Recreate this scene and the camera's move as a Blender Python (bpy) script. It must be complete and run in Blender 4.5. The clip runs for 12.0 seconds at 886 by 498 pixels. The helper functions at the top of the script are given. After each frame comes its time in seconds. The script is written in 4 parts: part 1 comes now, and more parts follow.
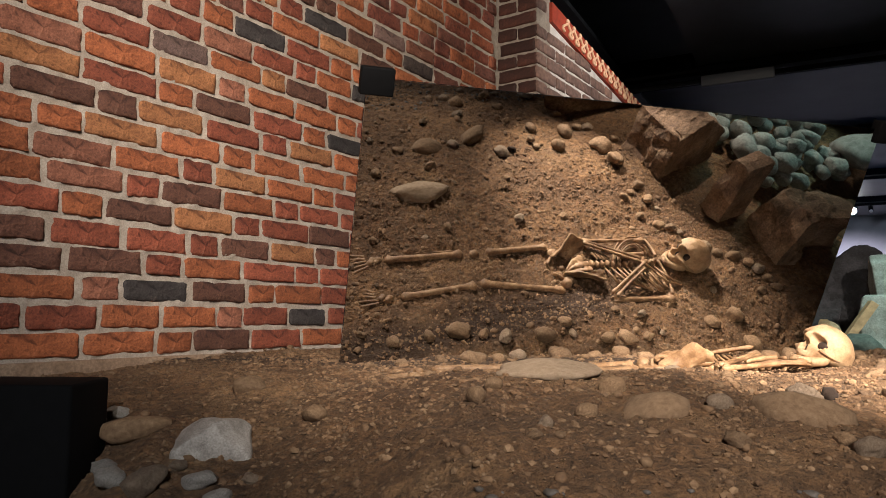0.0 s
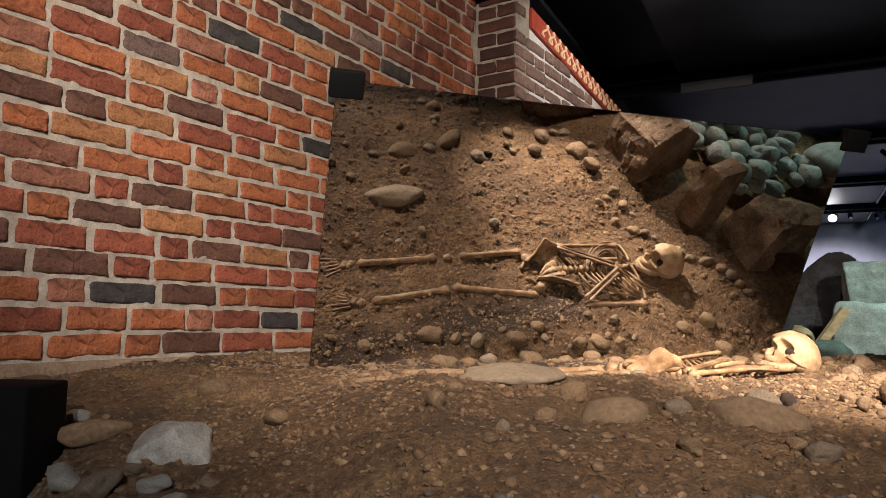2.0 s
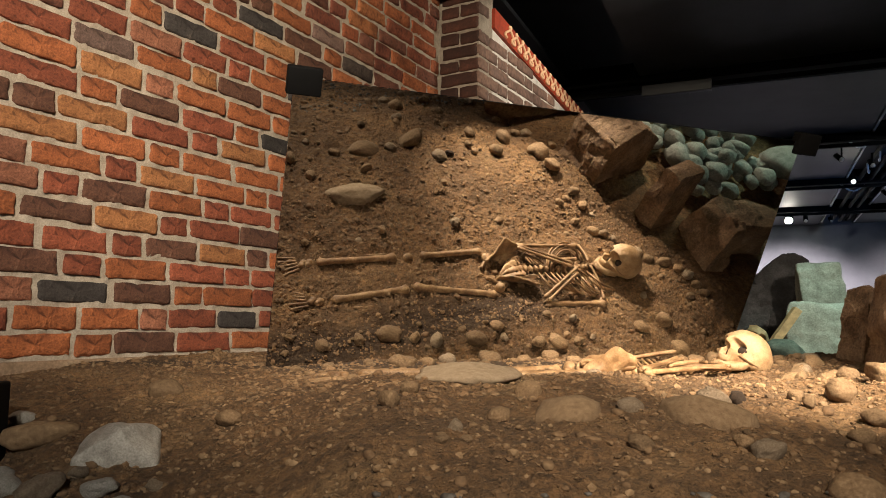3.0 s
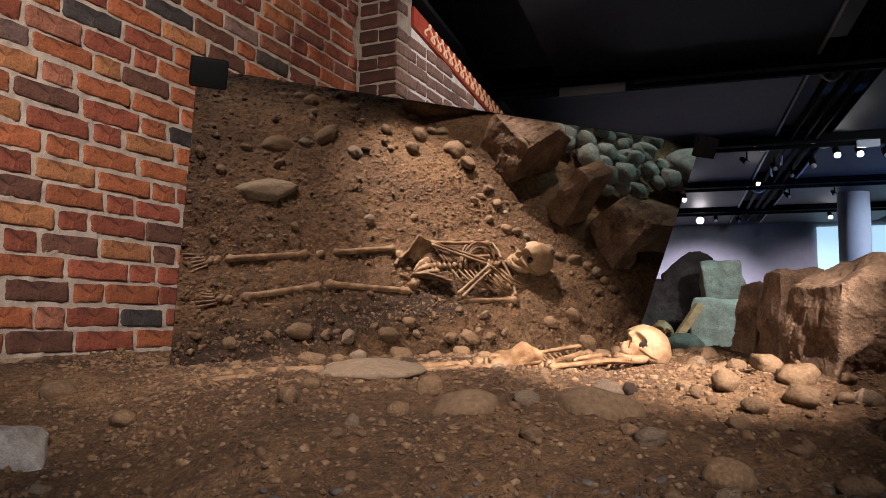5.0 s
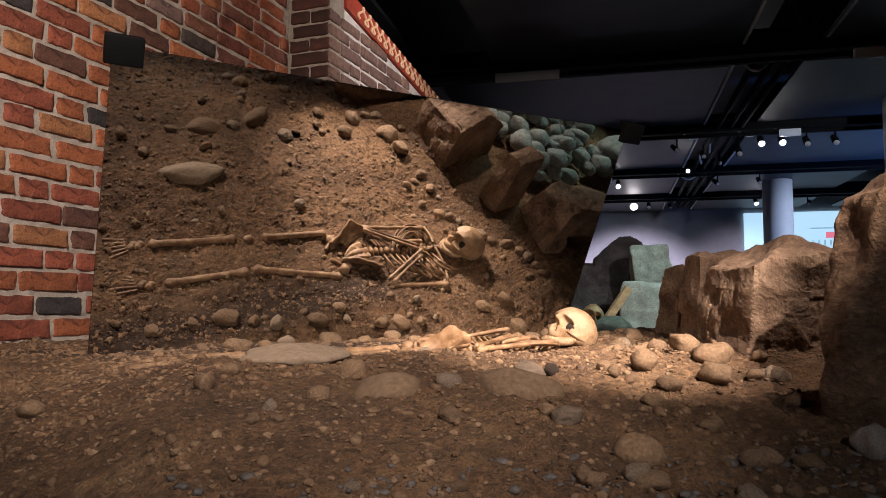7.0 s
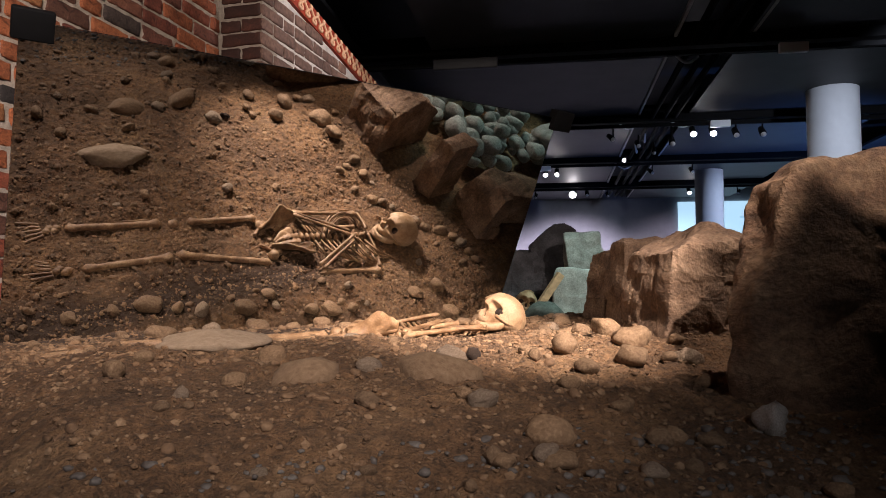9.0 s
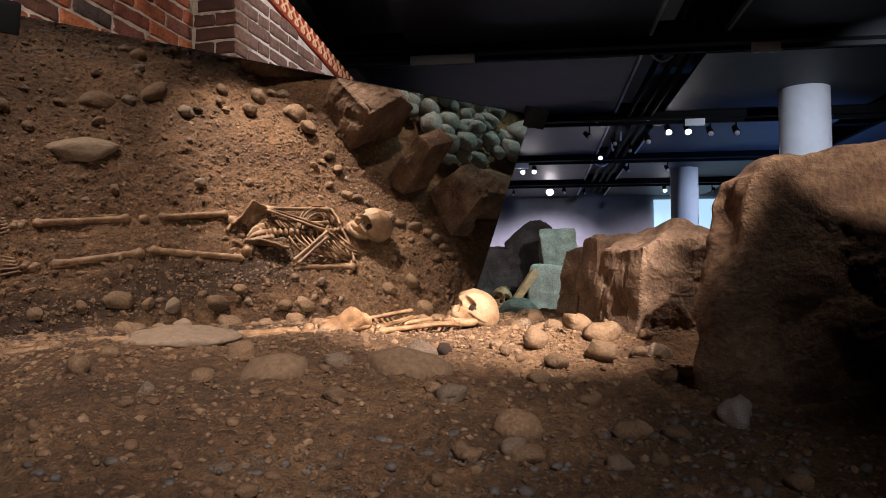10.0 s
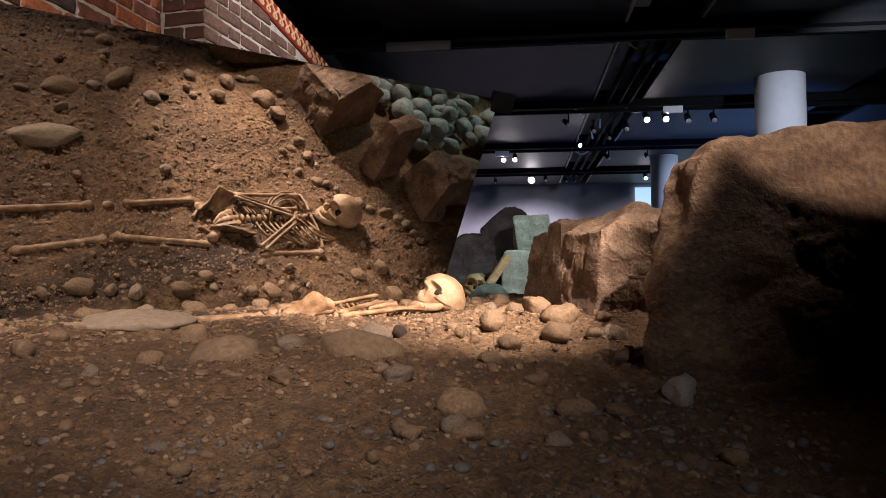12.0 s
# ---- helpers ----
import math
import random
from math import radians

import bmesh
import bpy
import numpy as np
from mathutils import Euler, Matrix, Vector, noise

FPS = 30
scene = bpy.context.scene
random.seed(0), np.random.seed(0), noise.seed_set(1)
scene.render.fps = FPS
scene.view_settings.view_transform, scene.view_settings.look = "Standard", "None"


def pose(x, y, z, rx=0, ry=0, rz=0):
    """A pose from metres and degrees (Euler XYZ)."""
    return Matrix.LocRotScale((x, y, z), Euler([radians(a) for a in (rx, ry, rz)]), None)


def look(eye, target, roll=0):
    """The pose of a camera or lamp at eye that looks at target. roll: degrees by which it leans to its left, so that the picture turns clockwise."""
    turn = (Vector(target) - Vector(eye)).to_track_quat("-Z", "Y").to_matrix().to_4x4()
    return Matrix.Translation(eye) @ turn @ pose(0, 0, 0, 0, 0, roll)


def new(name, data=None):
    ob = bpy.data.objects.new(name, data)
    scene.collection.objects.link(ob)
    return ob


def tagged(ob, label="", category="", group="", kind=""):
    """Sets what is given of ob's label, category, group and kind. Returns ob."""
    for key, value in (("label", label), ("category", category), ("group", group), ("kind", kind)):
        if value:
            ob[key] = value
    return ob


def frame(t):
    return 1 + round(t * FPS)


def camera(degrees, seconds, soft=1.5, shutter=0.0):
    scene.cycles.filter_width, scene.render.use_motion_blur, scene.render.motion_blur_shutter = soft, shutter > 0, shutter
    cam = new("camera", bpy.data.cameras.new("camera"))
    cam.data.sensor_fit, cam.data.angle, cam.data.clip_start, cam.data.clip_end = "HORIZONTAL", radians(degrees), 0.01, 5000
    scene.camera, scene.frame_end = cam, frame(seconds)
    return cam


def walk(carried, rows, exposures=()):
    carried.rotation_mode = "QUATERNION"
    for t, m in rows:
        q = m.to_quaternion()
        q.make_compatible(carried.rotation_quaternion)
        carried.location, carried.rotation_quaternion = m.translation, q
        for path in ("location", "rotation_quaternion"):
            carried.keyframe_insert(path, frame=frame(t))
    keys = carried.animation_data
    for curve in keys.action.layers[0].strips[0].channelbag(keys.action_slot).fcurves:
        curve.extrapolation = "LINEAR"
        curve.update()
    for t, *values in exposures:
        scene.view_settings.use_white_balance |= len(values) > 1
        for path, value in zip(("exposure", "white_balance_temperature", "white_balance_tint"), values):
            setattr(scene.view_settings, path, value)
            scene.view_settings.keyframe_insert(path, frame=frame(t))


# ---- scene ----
cam = camera(63.25, 12.0, 0.85)
PATH = [
    (0, (-0.0023, 0.0039, 0.0067), (0.0410, 1.9954, 0.1856), 0.65),
    (0.5, (0.0104, 0.0028, 0.0079), (0.0432, 1.9943, 0.1892), 0.69),
    (1, (0.0239, 0.0033, 0.0087), (0.0608, 1.9943, 0.1945), 0.81),
    (1.5, (0.0360, 0.0026, 0.0095), (0.0898, 1.9929, 0.1986), 0.84),
    (2, (0.0522, 0.0036, 0.0072), (0.1317, 1.9930, 0.1977), 0.97),
    (2.5, (0.0635, 0.0054, 0.0062), (0.1785, 1.9928, 0.1980), 1.03),
    (3, (0.0762, 0.0098, 0.0059), (0.2502, 1.9930, 0.1978), 0.99),
    (5, (0.1312, -0.0081, 0.0022), (0.5049, 1.9476, 0.1910), 0.64),
    (5.5, (0.1507, -0.0123, 0.0026), (0.5743, 1.9337, 0.1859), 0.36),
    (6, (0.1602, -0.0129, -0.0004), (0.6227, 1.9249, 0.1753), 0.11),
    (6.5, (0.1682, -0.0127, -0.0022), (0.6696, 1.9164, 0.1633), 0.05),
    (7, (0.1738, -0.0112, -0.0051), (0.7069, 1.9104, 0.1474), 0.08),
    (9, (0.2229, -0.0221, -0.0104), (0.9056, 1.8542, 0.1068), -0.08),
    (9.5, (0.2289, -0.0205, -0.0132), (0.9432, 1.8442, 0.0995), -0.04),
    (10, (0.2395, -0.0288, -0.0141), (0.9778, 1.8267, 0.0946), -0.06),
    (10.5, (0.2559, -0.0404, -0.0173), (1.0101, 1.8090, 0.0865), -0.14),
    (11, (0.2685, -0.0511, -0.0215), (1.0328, 1.7946, 0.0760), -0.22),
    (11.5, (0.2907, -0.0540, -0.0281), (1.0620, 1.7890, 0.0625), -0.31),
    (12, (0.3078, -0.0591, -0.0303), (1.0832, 1.7829, 0.0481), -0.37),
]
walk(cam, [(t, look(eye, target, roll)) for t, eye, target, roll in PATH],
     [(0, 0.15, 5950, 9), (2.3, 0.15, 5950, 9), (3.0, 0.15, 6800, 4), (5.0, -0.16, 6050, 17), (9.0, -0.16, 6050, 18), (12.0, -0.12, 6100, 19)])

# ---- plan: z = 0 is the first eye; the museum floor lies at FLOOR, its axes turned by ROOM ----
FLOOR, CEIL, ROOM = -1.25, 2.08, -29.0
ROOM_M = pose(0, 0, 0, 0, 0, ROOM)
WALL_K, WALL_C = 1.3985, 3.7185          # brick wall: y = K x + C
WD = Vector((1, WALL_K, 0)).normalized()  # along the brick wall, away from the camera
WN = Vector((WD.y, -WD.x, 0))             # out of it
WALL_M = Matrix(((WD.x, -WN.x, 0, 0), (WD.y, -WN.y, 0, WALL_C), (0, 0, 1, 0), (0, 0, 0, 1)))
MIR_YAW, MIR_LEAN, MIR_C = radians(14.69), radians(26.83), -2.1700
MN = Vector((math.sin(MIR_YAW) * math.cos(MIR_LEAN), -math.cos(MIR_YAW) * math.cos(MIR_LEAN), -math.sin(MIR_LEAN)))
MU = Vector((math.cos(MIR_YAW), math.sin(MIR_YAW), 0))
MV = MN.cross(MU)
MV = MV if MV.z > 0 else -MV


# ---- world and lamps ----
world = bpy.data.worlds.new("world")
scene.world = world
world.use_nodes = True
world.node_tree.nodes["Background"].inputs[0].default_value = (0.55, 0.65, 1.0, 1)
world.node_tree.nodes["Background"].inputs[1].default_value = 0.01
scene.view_settings.exposure = 0.0


def spot(name, eye, target, power, colour, angle, blend=0.5, radius=0.03):
    lamp = bpy.data.lights.new(name, "SPOT")
    lamp.energy, lamp.color, lamp.spot_size, lamp.spot_blend, lamp.shadow_soft_size = power, colour, radians(angle), blend, radius
    ob = new(name, lamp)
    ob.matrix_world = look(eye, target)
    return ob


WARM, GREEN = (1.0, 0.83, 0.66), (0.68, 1.0, 0.86)
spot("spot_skeleton", (1.2, -0.45, 1.75), (1.12, 2.12, -0.16), 1950, WARM, 24, 1.0, 0.02)
spot("spot_earth", (0.55, -0.8, 1.85), (0.45, 1.76, -0.15), 360, WARM, 34, 1.0)
spot("spot_wall", (-0.10, -0.6, 1.90), (0.0, 3.75, 0.62), 620, WARM, 62, 0.9)
spot("spot_gable", (2.6, 3.3, 1.95), (1.05, 4.65, 1.60), 160, (1.0, 0.88, 0.76), 46, 0.8)
spot("spot_slab", (1.60, -1.2, 1.60), (1.92, 1.10, 0.99), 330, WARM, 36, 0.04)
spot("spot_stones", (2.15, 0.95, 2.0), (1.64, 1.70, 0.0), 170, WARM, 34, 0.7, 0.02)
# unseen fill from behind the visitors, added to lift the dark front
spot("spot_visitors", (0.2, -3.0, 1.95), (-0.36, 1.48, -0.3), 420, (1.0, 0.95, 0.9), 49, 1.0)
spot("spot_cairn", (3.4, 1.3, 1.90), (2.46, 1.92, 0.0), 125, GREEN, 32, 0.8)
spot("spot_far_grave", (2.7, 2.7, 1.90), (2.30, 3.62, 0.05), 190, GREEN, 44, 0.6)
for hu, hv, power in ((0.5, 14.25, 760), (3.0, 14.2, 240), (-1.5, 14.2, 300)):
    spot("spot_hall", ROOM_M @ Vector((hu, hv, 1.70)), ROOM_M @ Vector((hu, 17.0, -0.3)), power, (0.92, 0.86, 1.0), 80, 0.9)
# lamps without fixtures, added to brighten the two columns
spot("spot_column", ROOM_M @ Vector((3.2, 5.2, 1.85)), ROOM_M @ Vector((2.95, 7.9, 1.2)), 260, (0.85, 0.92, 1.0), 70, 0.9)
spot("spot_column", ROOM_M @ Vector((4.6, 11.4, 1.8)), ROOM_M @ Vector((2.85, 13.1, 0.9)), 200, (0.75, 0.86, 1.0), 70, 0.9)
# unseen upward lamp, added for the blue cast on the ceiling
spot("spot_hall_blue", ROOM_M @ Vector((4.3, 10.5, 0.2)), ROOM_M @ Vector((3.4, 11.0, 2.1)), 230, (0.16, 0.36, 1.0), 130, 1.0)


# ---- materials ----
def material(name, build):
    m = bpy.data.materials.new(name)
    m.use_nodes = True
    nt = m.node_tree
    b = nt.nodes["Principled BSDF"]
    build(nt, b)
    return m


def node(nt, kind, **values):
    n = nt.nodes.new(kind)
    for key, v in values.items():
        n.inputs[key.replace("_", " ")].default_value = v
    return n


def noise_ramp(nt, scale, stops, detail=8.0, coord="Object", rough=0.6):
    tc = nt.nodes.new("ShaderNodeTexCoord")
    n = node(nt, "ShaderNodeTexNoise", Scale=scale, Detail=detail, Roughness=rough)
    nt.links.new(tc.outputs[coord], n.inputs["Vector"])
    r = nt.nodes.new("ShaderNodeValToRGB")
    e = r.color_ramp.elements
    e[0].position, e[0].color = stops[0][0], (*stops[0][1], 1)
    e[1].position, e[1].color = stops[-1][0], (*stops[-1][1], 1)
    for p, c in stops[1:-1]:
        e.new(p).color = (*c, 1)
    nt.links.new(n.outputs["Fac"], r.inputs["Fac"])
    return n, r


def mix(nt, a, b, fac, mode="MIX"):
    m = nt.nodes.new("ShaderNodeMix")
    m.data_type, m.blend_type = "RGBA", mode
    for sock, v in ((m.inputs["Factor"], fac), (m.inputs["A"], a), (m.inputs["B"], b)):
        if hasattr(v, "is_output"):
            nt.links.new(v, sock)
        else:
            sock.default_value = v if isinstance(v, float) else (*v, 1)
    return m.outputs["Result"]


def relief(nt, b, parts):
    """Bumps, one after another: (height output, distance in metres, strength)."""
    last = None
    for out, dist, strength in parts:
        n = node(nt, "ShaderNodeBump", Distance=dist, Strength=strength)
        nt.links.new(out, n.inputs["Height"])
        if last:
            nt.links.new(last, n.inputs["Normal"])
        last = n.outputs["Normal"]
    nt.links.new(last, b.inputs["Normal"])


def rocky(name, dark, mid, light, scale=9.0, rough=0.85, bump=0.012, fleck=0.25, vary=0.25):
    def build(nt, b):
        n1, r1 = noise_ramp(nt, scale, ((0.3, dark), (0.5, mid), (0.72, light)))
        n2, r2 = noise_ramp(nt, scale * 11, ((0.35, (0.45, 0.45, 0.45)), (0.65, (1.15, 1.15, 1.15))), 6)
        c = mix(nt, r1.outputs["Color"], r2.outputs["Color"], fleck * 2, "MULTIPLY")
        info = nt.nodes.new("ShaderNodeObjectInfo")
        h = node(nt, "ShaderNodeHueSaturation")
        mr = node(nt, "ShaderNodeMapRange", To_Min=1 - vary, To_Max=1 + vary)
        nt.links.new(info.outputs["Random"], mr.inputs["Value"])
        nt.links.new(mr.outputs["Result"], h.inputs["Value"])
        nt.links.new(c, h.inputs["Color"])
        nt.links.new(h.outputs["Color"], b.inputs["Base Color"])
        b.inputs["Roughness"].default_value = rough
        relief(nt, b, ((n1.outputs["Fac"], bump, 0.6), (n2.outputs["Fac"], bump * 0.25, 0.7)))
    return material(name, build)


def plain(name, colour, rough=0.5, metal=0.0, scale=30.0, amount=0.25):
    def build(nt, b):
        n, r = noise_ramp(nt, scale, ((0.3, tuple(v * (1 - amount) for v in colour)), (0.7, tuple(min(1, v * (1 + amount)) for v in colour))))
        nt.links.new(r.outputs["Color"], b.inputs["Base Color"])
        b.inputs["Roughness"].default_value, b.inputs["Metallic"].default_value = rough, metal
        relief(nt, b, ((n.outputs["Fac"], 0.001, 0.3),))
    return material(name, build)


def glow(name, colour, strength):
    def build(nt, b):
        b.inputs["Base Color"].default_value = (*colour, 1)
        b.inputs["Emission Color"].default_value = (*colour, 1)
        b.inputs["Emission Strength"].default_value = strength
    return material(name, build)


def earth_build(nt, b):
    n1, r1 = noise_ramp(nt, 3.0, ((0.3, (0.122, 0.064, 0.029)), (0.5, (0.20, 0.110, 0.051)), (0.7, (0.29, 0.174, 0.086))))
    n2, r2 = noise_ramp(nt, 45.0, ((0.34, (0.14, 0.14, 0.14)), (0.66, (1.6, 1.56, 1.48))), 10, rough=0.75)
    c = mix(nt, r1.outputs["Color"], r2.outputs["Color"], 0.8, "MULTIPLY")
    n3, r3 = noise_ramp(nt, 4.5, ((0.45, (0, 0, 0)), (0.62, (0.6, 0.6, 0.6))), 6)
    c = mix(nt, c, (0.085, 0.048, 0.024), r3.outputs["Color"])     # damp patches
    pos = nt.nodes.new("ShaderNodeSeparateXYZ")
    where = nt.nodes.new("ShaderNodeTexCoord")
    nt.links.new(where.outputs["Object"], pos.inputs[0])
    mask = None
    for axis, lo, hi, wob in (("Y", 2.34, 2.47, 0.10), ("Y", 2.66, 2.56, 0.08), ("X", 1.15, 0.75, 0.25)):     # a strip of darker earth along the far side of the bed
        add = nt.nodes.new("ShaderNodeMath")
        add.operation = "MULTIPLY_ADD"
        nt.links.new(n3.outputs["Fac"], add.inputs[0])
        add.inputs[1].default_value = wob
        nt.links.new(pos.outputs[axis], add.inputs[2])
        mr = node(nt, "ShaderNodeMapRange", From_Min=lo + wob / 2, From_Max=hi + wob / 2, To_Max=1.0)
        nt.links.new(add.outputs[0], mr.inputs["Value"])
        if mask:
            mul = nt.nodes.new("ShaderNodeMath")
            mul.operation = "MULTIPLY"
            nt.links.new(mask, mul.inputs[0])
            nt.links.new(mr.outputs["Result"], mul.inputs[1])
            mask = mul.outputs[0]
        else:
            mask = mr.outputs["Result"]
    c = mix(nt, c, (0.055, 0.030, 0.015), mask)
    nt.links.new(c, b.inputs["Base Color"])
    b.inputs["Roughness"].default_value = 0.95
    tc = nt.nodes.new("ShaderNodeTexCoord")
    v = node(nt, "ShaderNodeTexVoronoi", Scale=120.0)
    nt.links.new(tc.outputs["Object"], v.inputs["Vector"])
    v2 = node(nt, "ShaderNodeTexVoronoi", Scale=45.0)
    nt.links.new(tc.outputs["Object"], v2.inputs["Vector"])
    relief(nt, b, ((n2.outputs["Fac"], 0.022, 1.0), (v2.outputs["Distance"], 0.006, 0.8), (v.outputs["Distance"], 0.004, 0.8)))


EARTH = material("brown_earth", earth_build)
PEBBLE = rocky("gravel", (0.12, 0.066, 0.031), (0.20, 0.115, 0.057), (0.31, 0.20, 0.108), 14, 0.85, 0.006)
COBBLE = rocky("cobblestone", (0.13, 0.075, 0.037), (0.20, 0.122, 0.063), (0.29, 0.19, 0.105), 12, 0.8, 0.006, 0.2)
GREYROCK = rocky("pale_grey_stone", (0.20, 0.138, 0.088), (0.29, 0.208, 0.138), (0.38, 0.29, 0.205), 16, 0.85, 0.012, 0.3)
WHITEROCK = rocky("whitish_stone", (0.24, 0.215, 0.185), (0.37, 0.335, 0.295), (0.50, 0.46, 0.41), 20, 0.8, 0.008, 0.3)
TAN = rocky("dusty_tan_stone", (0.16, 0.10, 0.054), (0.22, 0.14, 0.078), (0.28, 0.187, 0.11), 14, 0.95, 0.006, 0.25, 0.05)
def banded_build(nt, b):
    """Dark layered rock: level bands, patches, and pale upright streaks."""
    tc = nt.nodes.new("ShaderNodeTexCoord")
    outs = []
    for stretch, scale in (((1.2, 1.2, 2.6), 4.0), ((14, 14, 0.5), 1.3)):
        mp = nt.nodes.new("ShaderNodeMapping")
        mp.inputs["Scale"].default_value = stretch
        nt.links.new(tc.outputs["Object"], mp.inputs["Vector"])
        n = node(nt, "ShaderNodeTexNoise", Scale=scale, Detail=9.0, Roughness=0.65)
        nt.links.new(mp.outputs["Vector"], n.inputs["Vector"])
        outs.append(n)
    def ramp_of(n, stops):
        r = nt.nodes.new("ShaderNodeValToRGB")
        e = r.color_ramp.elements
        e[0].position, e[0].color = stops[0][0], (*stops[0][1], 1)
        e[1].position, e[1].color = stops[-1][0], (*stops[-1][1], 1)
        for p, c in stops[1:-1]:
            e.new(p).color = (*c, 1)
        nt.links.new(n.outputs["Fac"], r.inputs["Fac"])
        return r.outputs["Color"]
    c = ramp_of(outs[0], ((0.32, (0.07, 0.038, 0.022)), (0.48, (0.17, 0.095, 0.052)), (0.58, (0.24, 0.145, 0.08)), (0.72, (0.34, 0.225, 0.135))))
    n2, r2 = noise_ramp(nt, 60, ((0.35, (0.4, 0.4, 0.4)), (0.65, (1.2, 1.2, 1.2))), 8)
    c = mix(nt, c, r2.outputs["Color"], 0.7, "MULTIPLY")
    c = mix(nt, c, (0.40, 0.34, 0.28), ramp_of(outs[1], ((0.66, (0, 0, 0)), (0.76, (0.55, 0.55, 0.55)))))
    nt.links.new(c, b.inputs["Base Color"])
    b.inputs["Roughness"].default_value = 0.8
    relief(nt, b, ((outs[0].outputs["Fac"], 0.03, 0.6), (n2.outputs["Fac"], 0.012, 0.8)))


PALE = rocky("pale_dusty_stone", (0.20, 0.138, 0.085), (0.26, 0.188, 0.122), (0.31, 0.235, 0.16), 14, 0.95, 0.004, 0.2, 0.0)
BIGROCK = material("banded_dark_rock", banded_build)
SLAB = rocky("brown_slab_rock", (0.10, 0.058, 0.034), (0.22, 0.135, 0.08), (0.36, 0.245, 0.155), 9, 0.85, 0.03, 0.35, 0.1)
GREENROCK = rocky("grey_green_rock", (0.18, 0.185, 0.165), (0.28, 0.29, 0.265), (0.38, 0.39, 0.36), 10, 0.85, 0.012, 0.25)
DARKROCK = rocky("dark_rock", (0.03, 0.03, 0.034), (0.06, 0.06, 0.068), (0.12, 0.12, 0.135), 8, 0.8, 0.02, 0.25)
BONE = rocky("bone", (0.12, 0.058, 0.023), (0.24, 0.135, 0.062), (0.42, 0.275, 0.15), 20, 0.6, 0.004, 0.28, 0.15)
SKULLBONE = rocky("skull_bone", (0.22, 0.115, 0.05), (0.37, 0.235, 0.125), (0.48, 0.35, 0.22), 14, 0.6, 0.004, 0.22, 0.03)
# near-black brown: painted shade inside the skull's openings, and the dark flake's own tone
DARKBROWN = rocky("socket_shade_and_dark_flake", (0.016, 0.009, 0.005), (0.03, 0.017, 0.01), (0.05, 0.03, 0.018), 30, 1.0, 0.003, 0.2, 0.0)
BLACK = plain("black_metal", (0.003, 0.003, 0.0034), 0.8)
BLACK.node_tree.nodes["Principled BSDF"].inputs["Specular IOR Level"].default_value = 0.12
MORTAR = rocky("lime_mortar", (0.33, 0.27, 0.21), (0.44, 0.37, 0.30), (0.55, 0.48, 0.40), 18, 0.95, 0.012, 0.25, 0.0)
CEILING = plain("dark_ceiling_panel", (0.022, 0.024, 0.028), 0.6, 0, 4.0)
FLOORMAT = plain("dark_floor", (0.06, 0.055, 0.05), 0.5, 0, 6.0)
PLASTER = plain("grey_plaster", (0.42, 0.40, 0.42), 0.85, 0, 5.0, 0.08)
COLUMN = plain("white_column_paint", (0.62, 0.64, 0.66), 0.55, 0, 6.0, 0.06)
LAMP = glow("lit_lamp", (1.0, 0.93, 0.85), 90.0)
SCREEN = glow("lit_screen", (0.55, 0.86, 1.0), 0.95)
STRIP = plain("pale_strip", (0.45, 0.43, 0.40), 0.5)
RED = plain("red_paint", (0.30, 0.035, 0.012), 0.6, 0, 25.0, 0.3)
CREAM = plain("cream_paint", (0.75, 0.48, 0.30), 0.6, 0, 40.0, 0.15)
WOOD = plain("pale_wood", (0.45, 0.31, 0.17), 0.7, 0, 35.0, 0.3)


def mirror_build(nt, b):
    b.inputs["Base Color"].default_value = (0.70, 0.69, 0.67, 1)
    b.inputs["Metallic"].default_value, b.inputs["Roughness"].default_value = 1.0, 0.015


MIRROR = material("mirror", mirror_build)


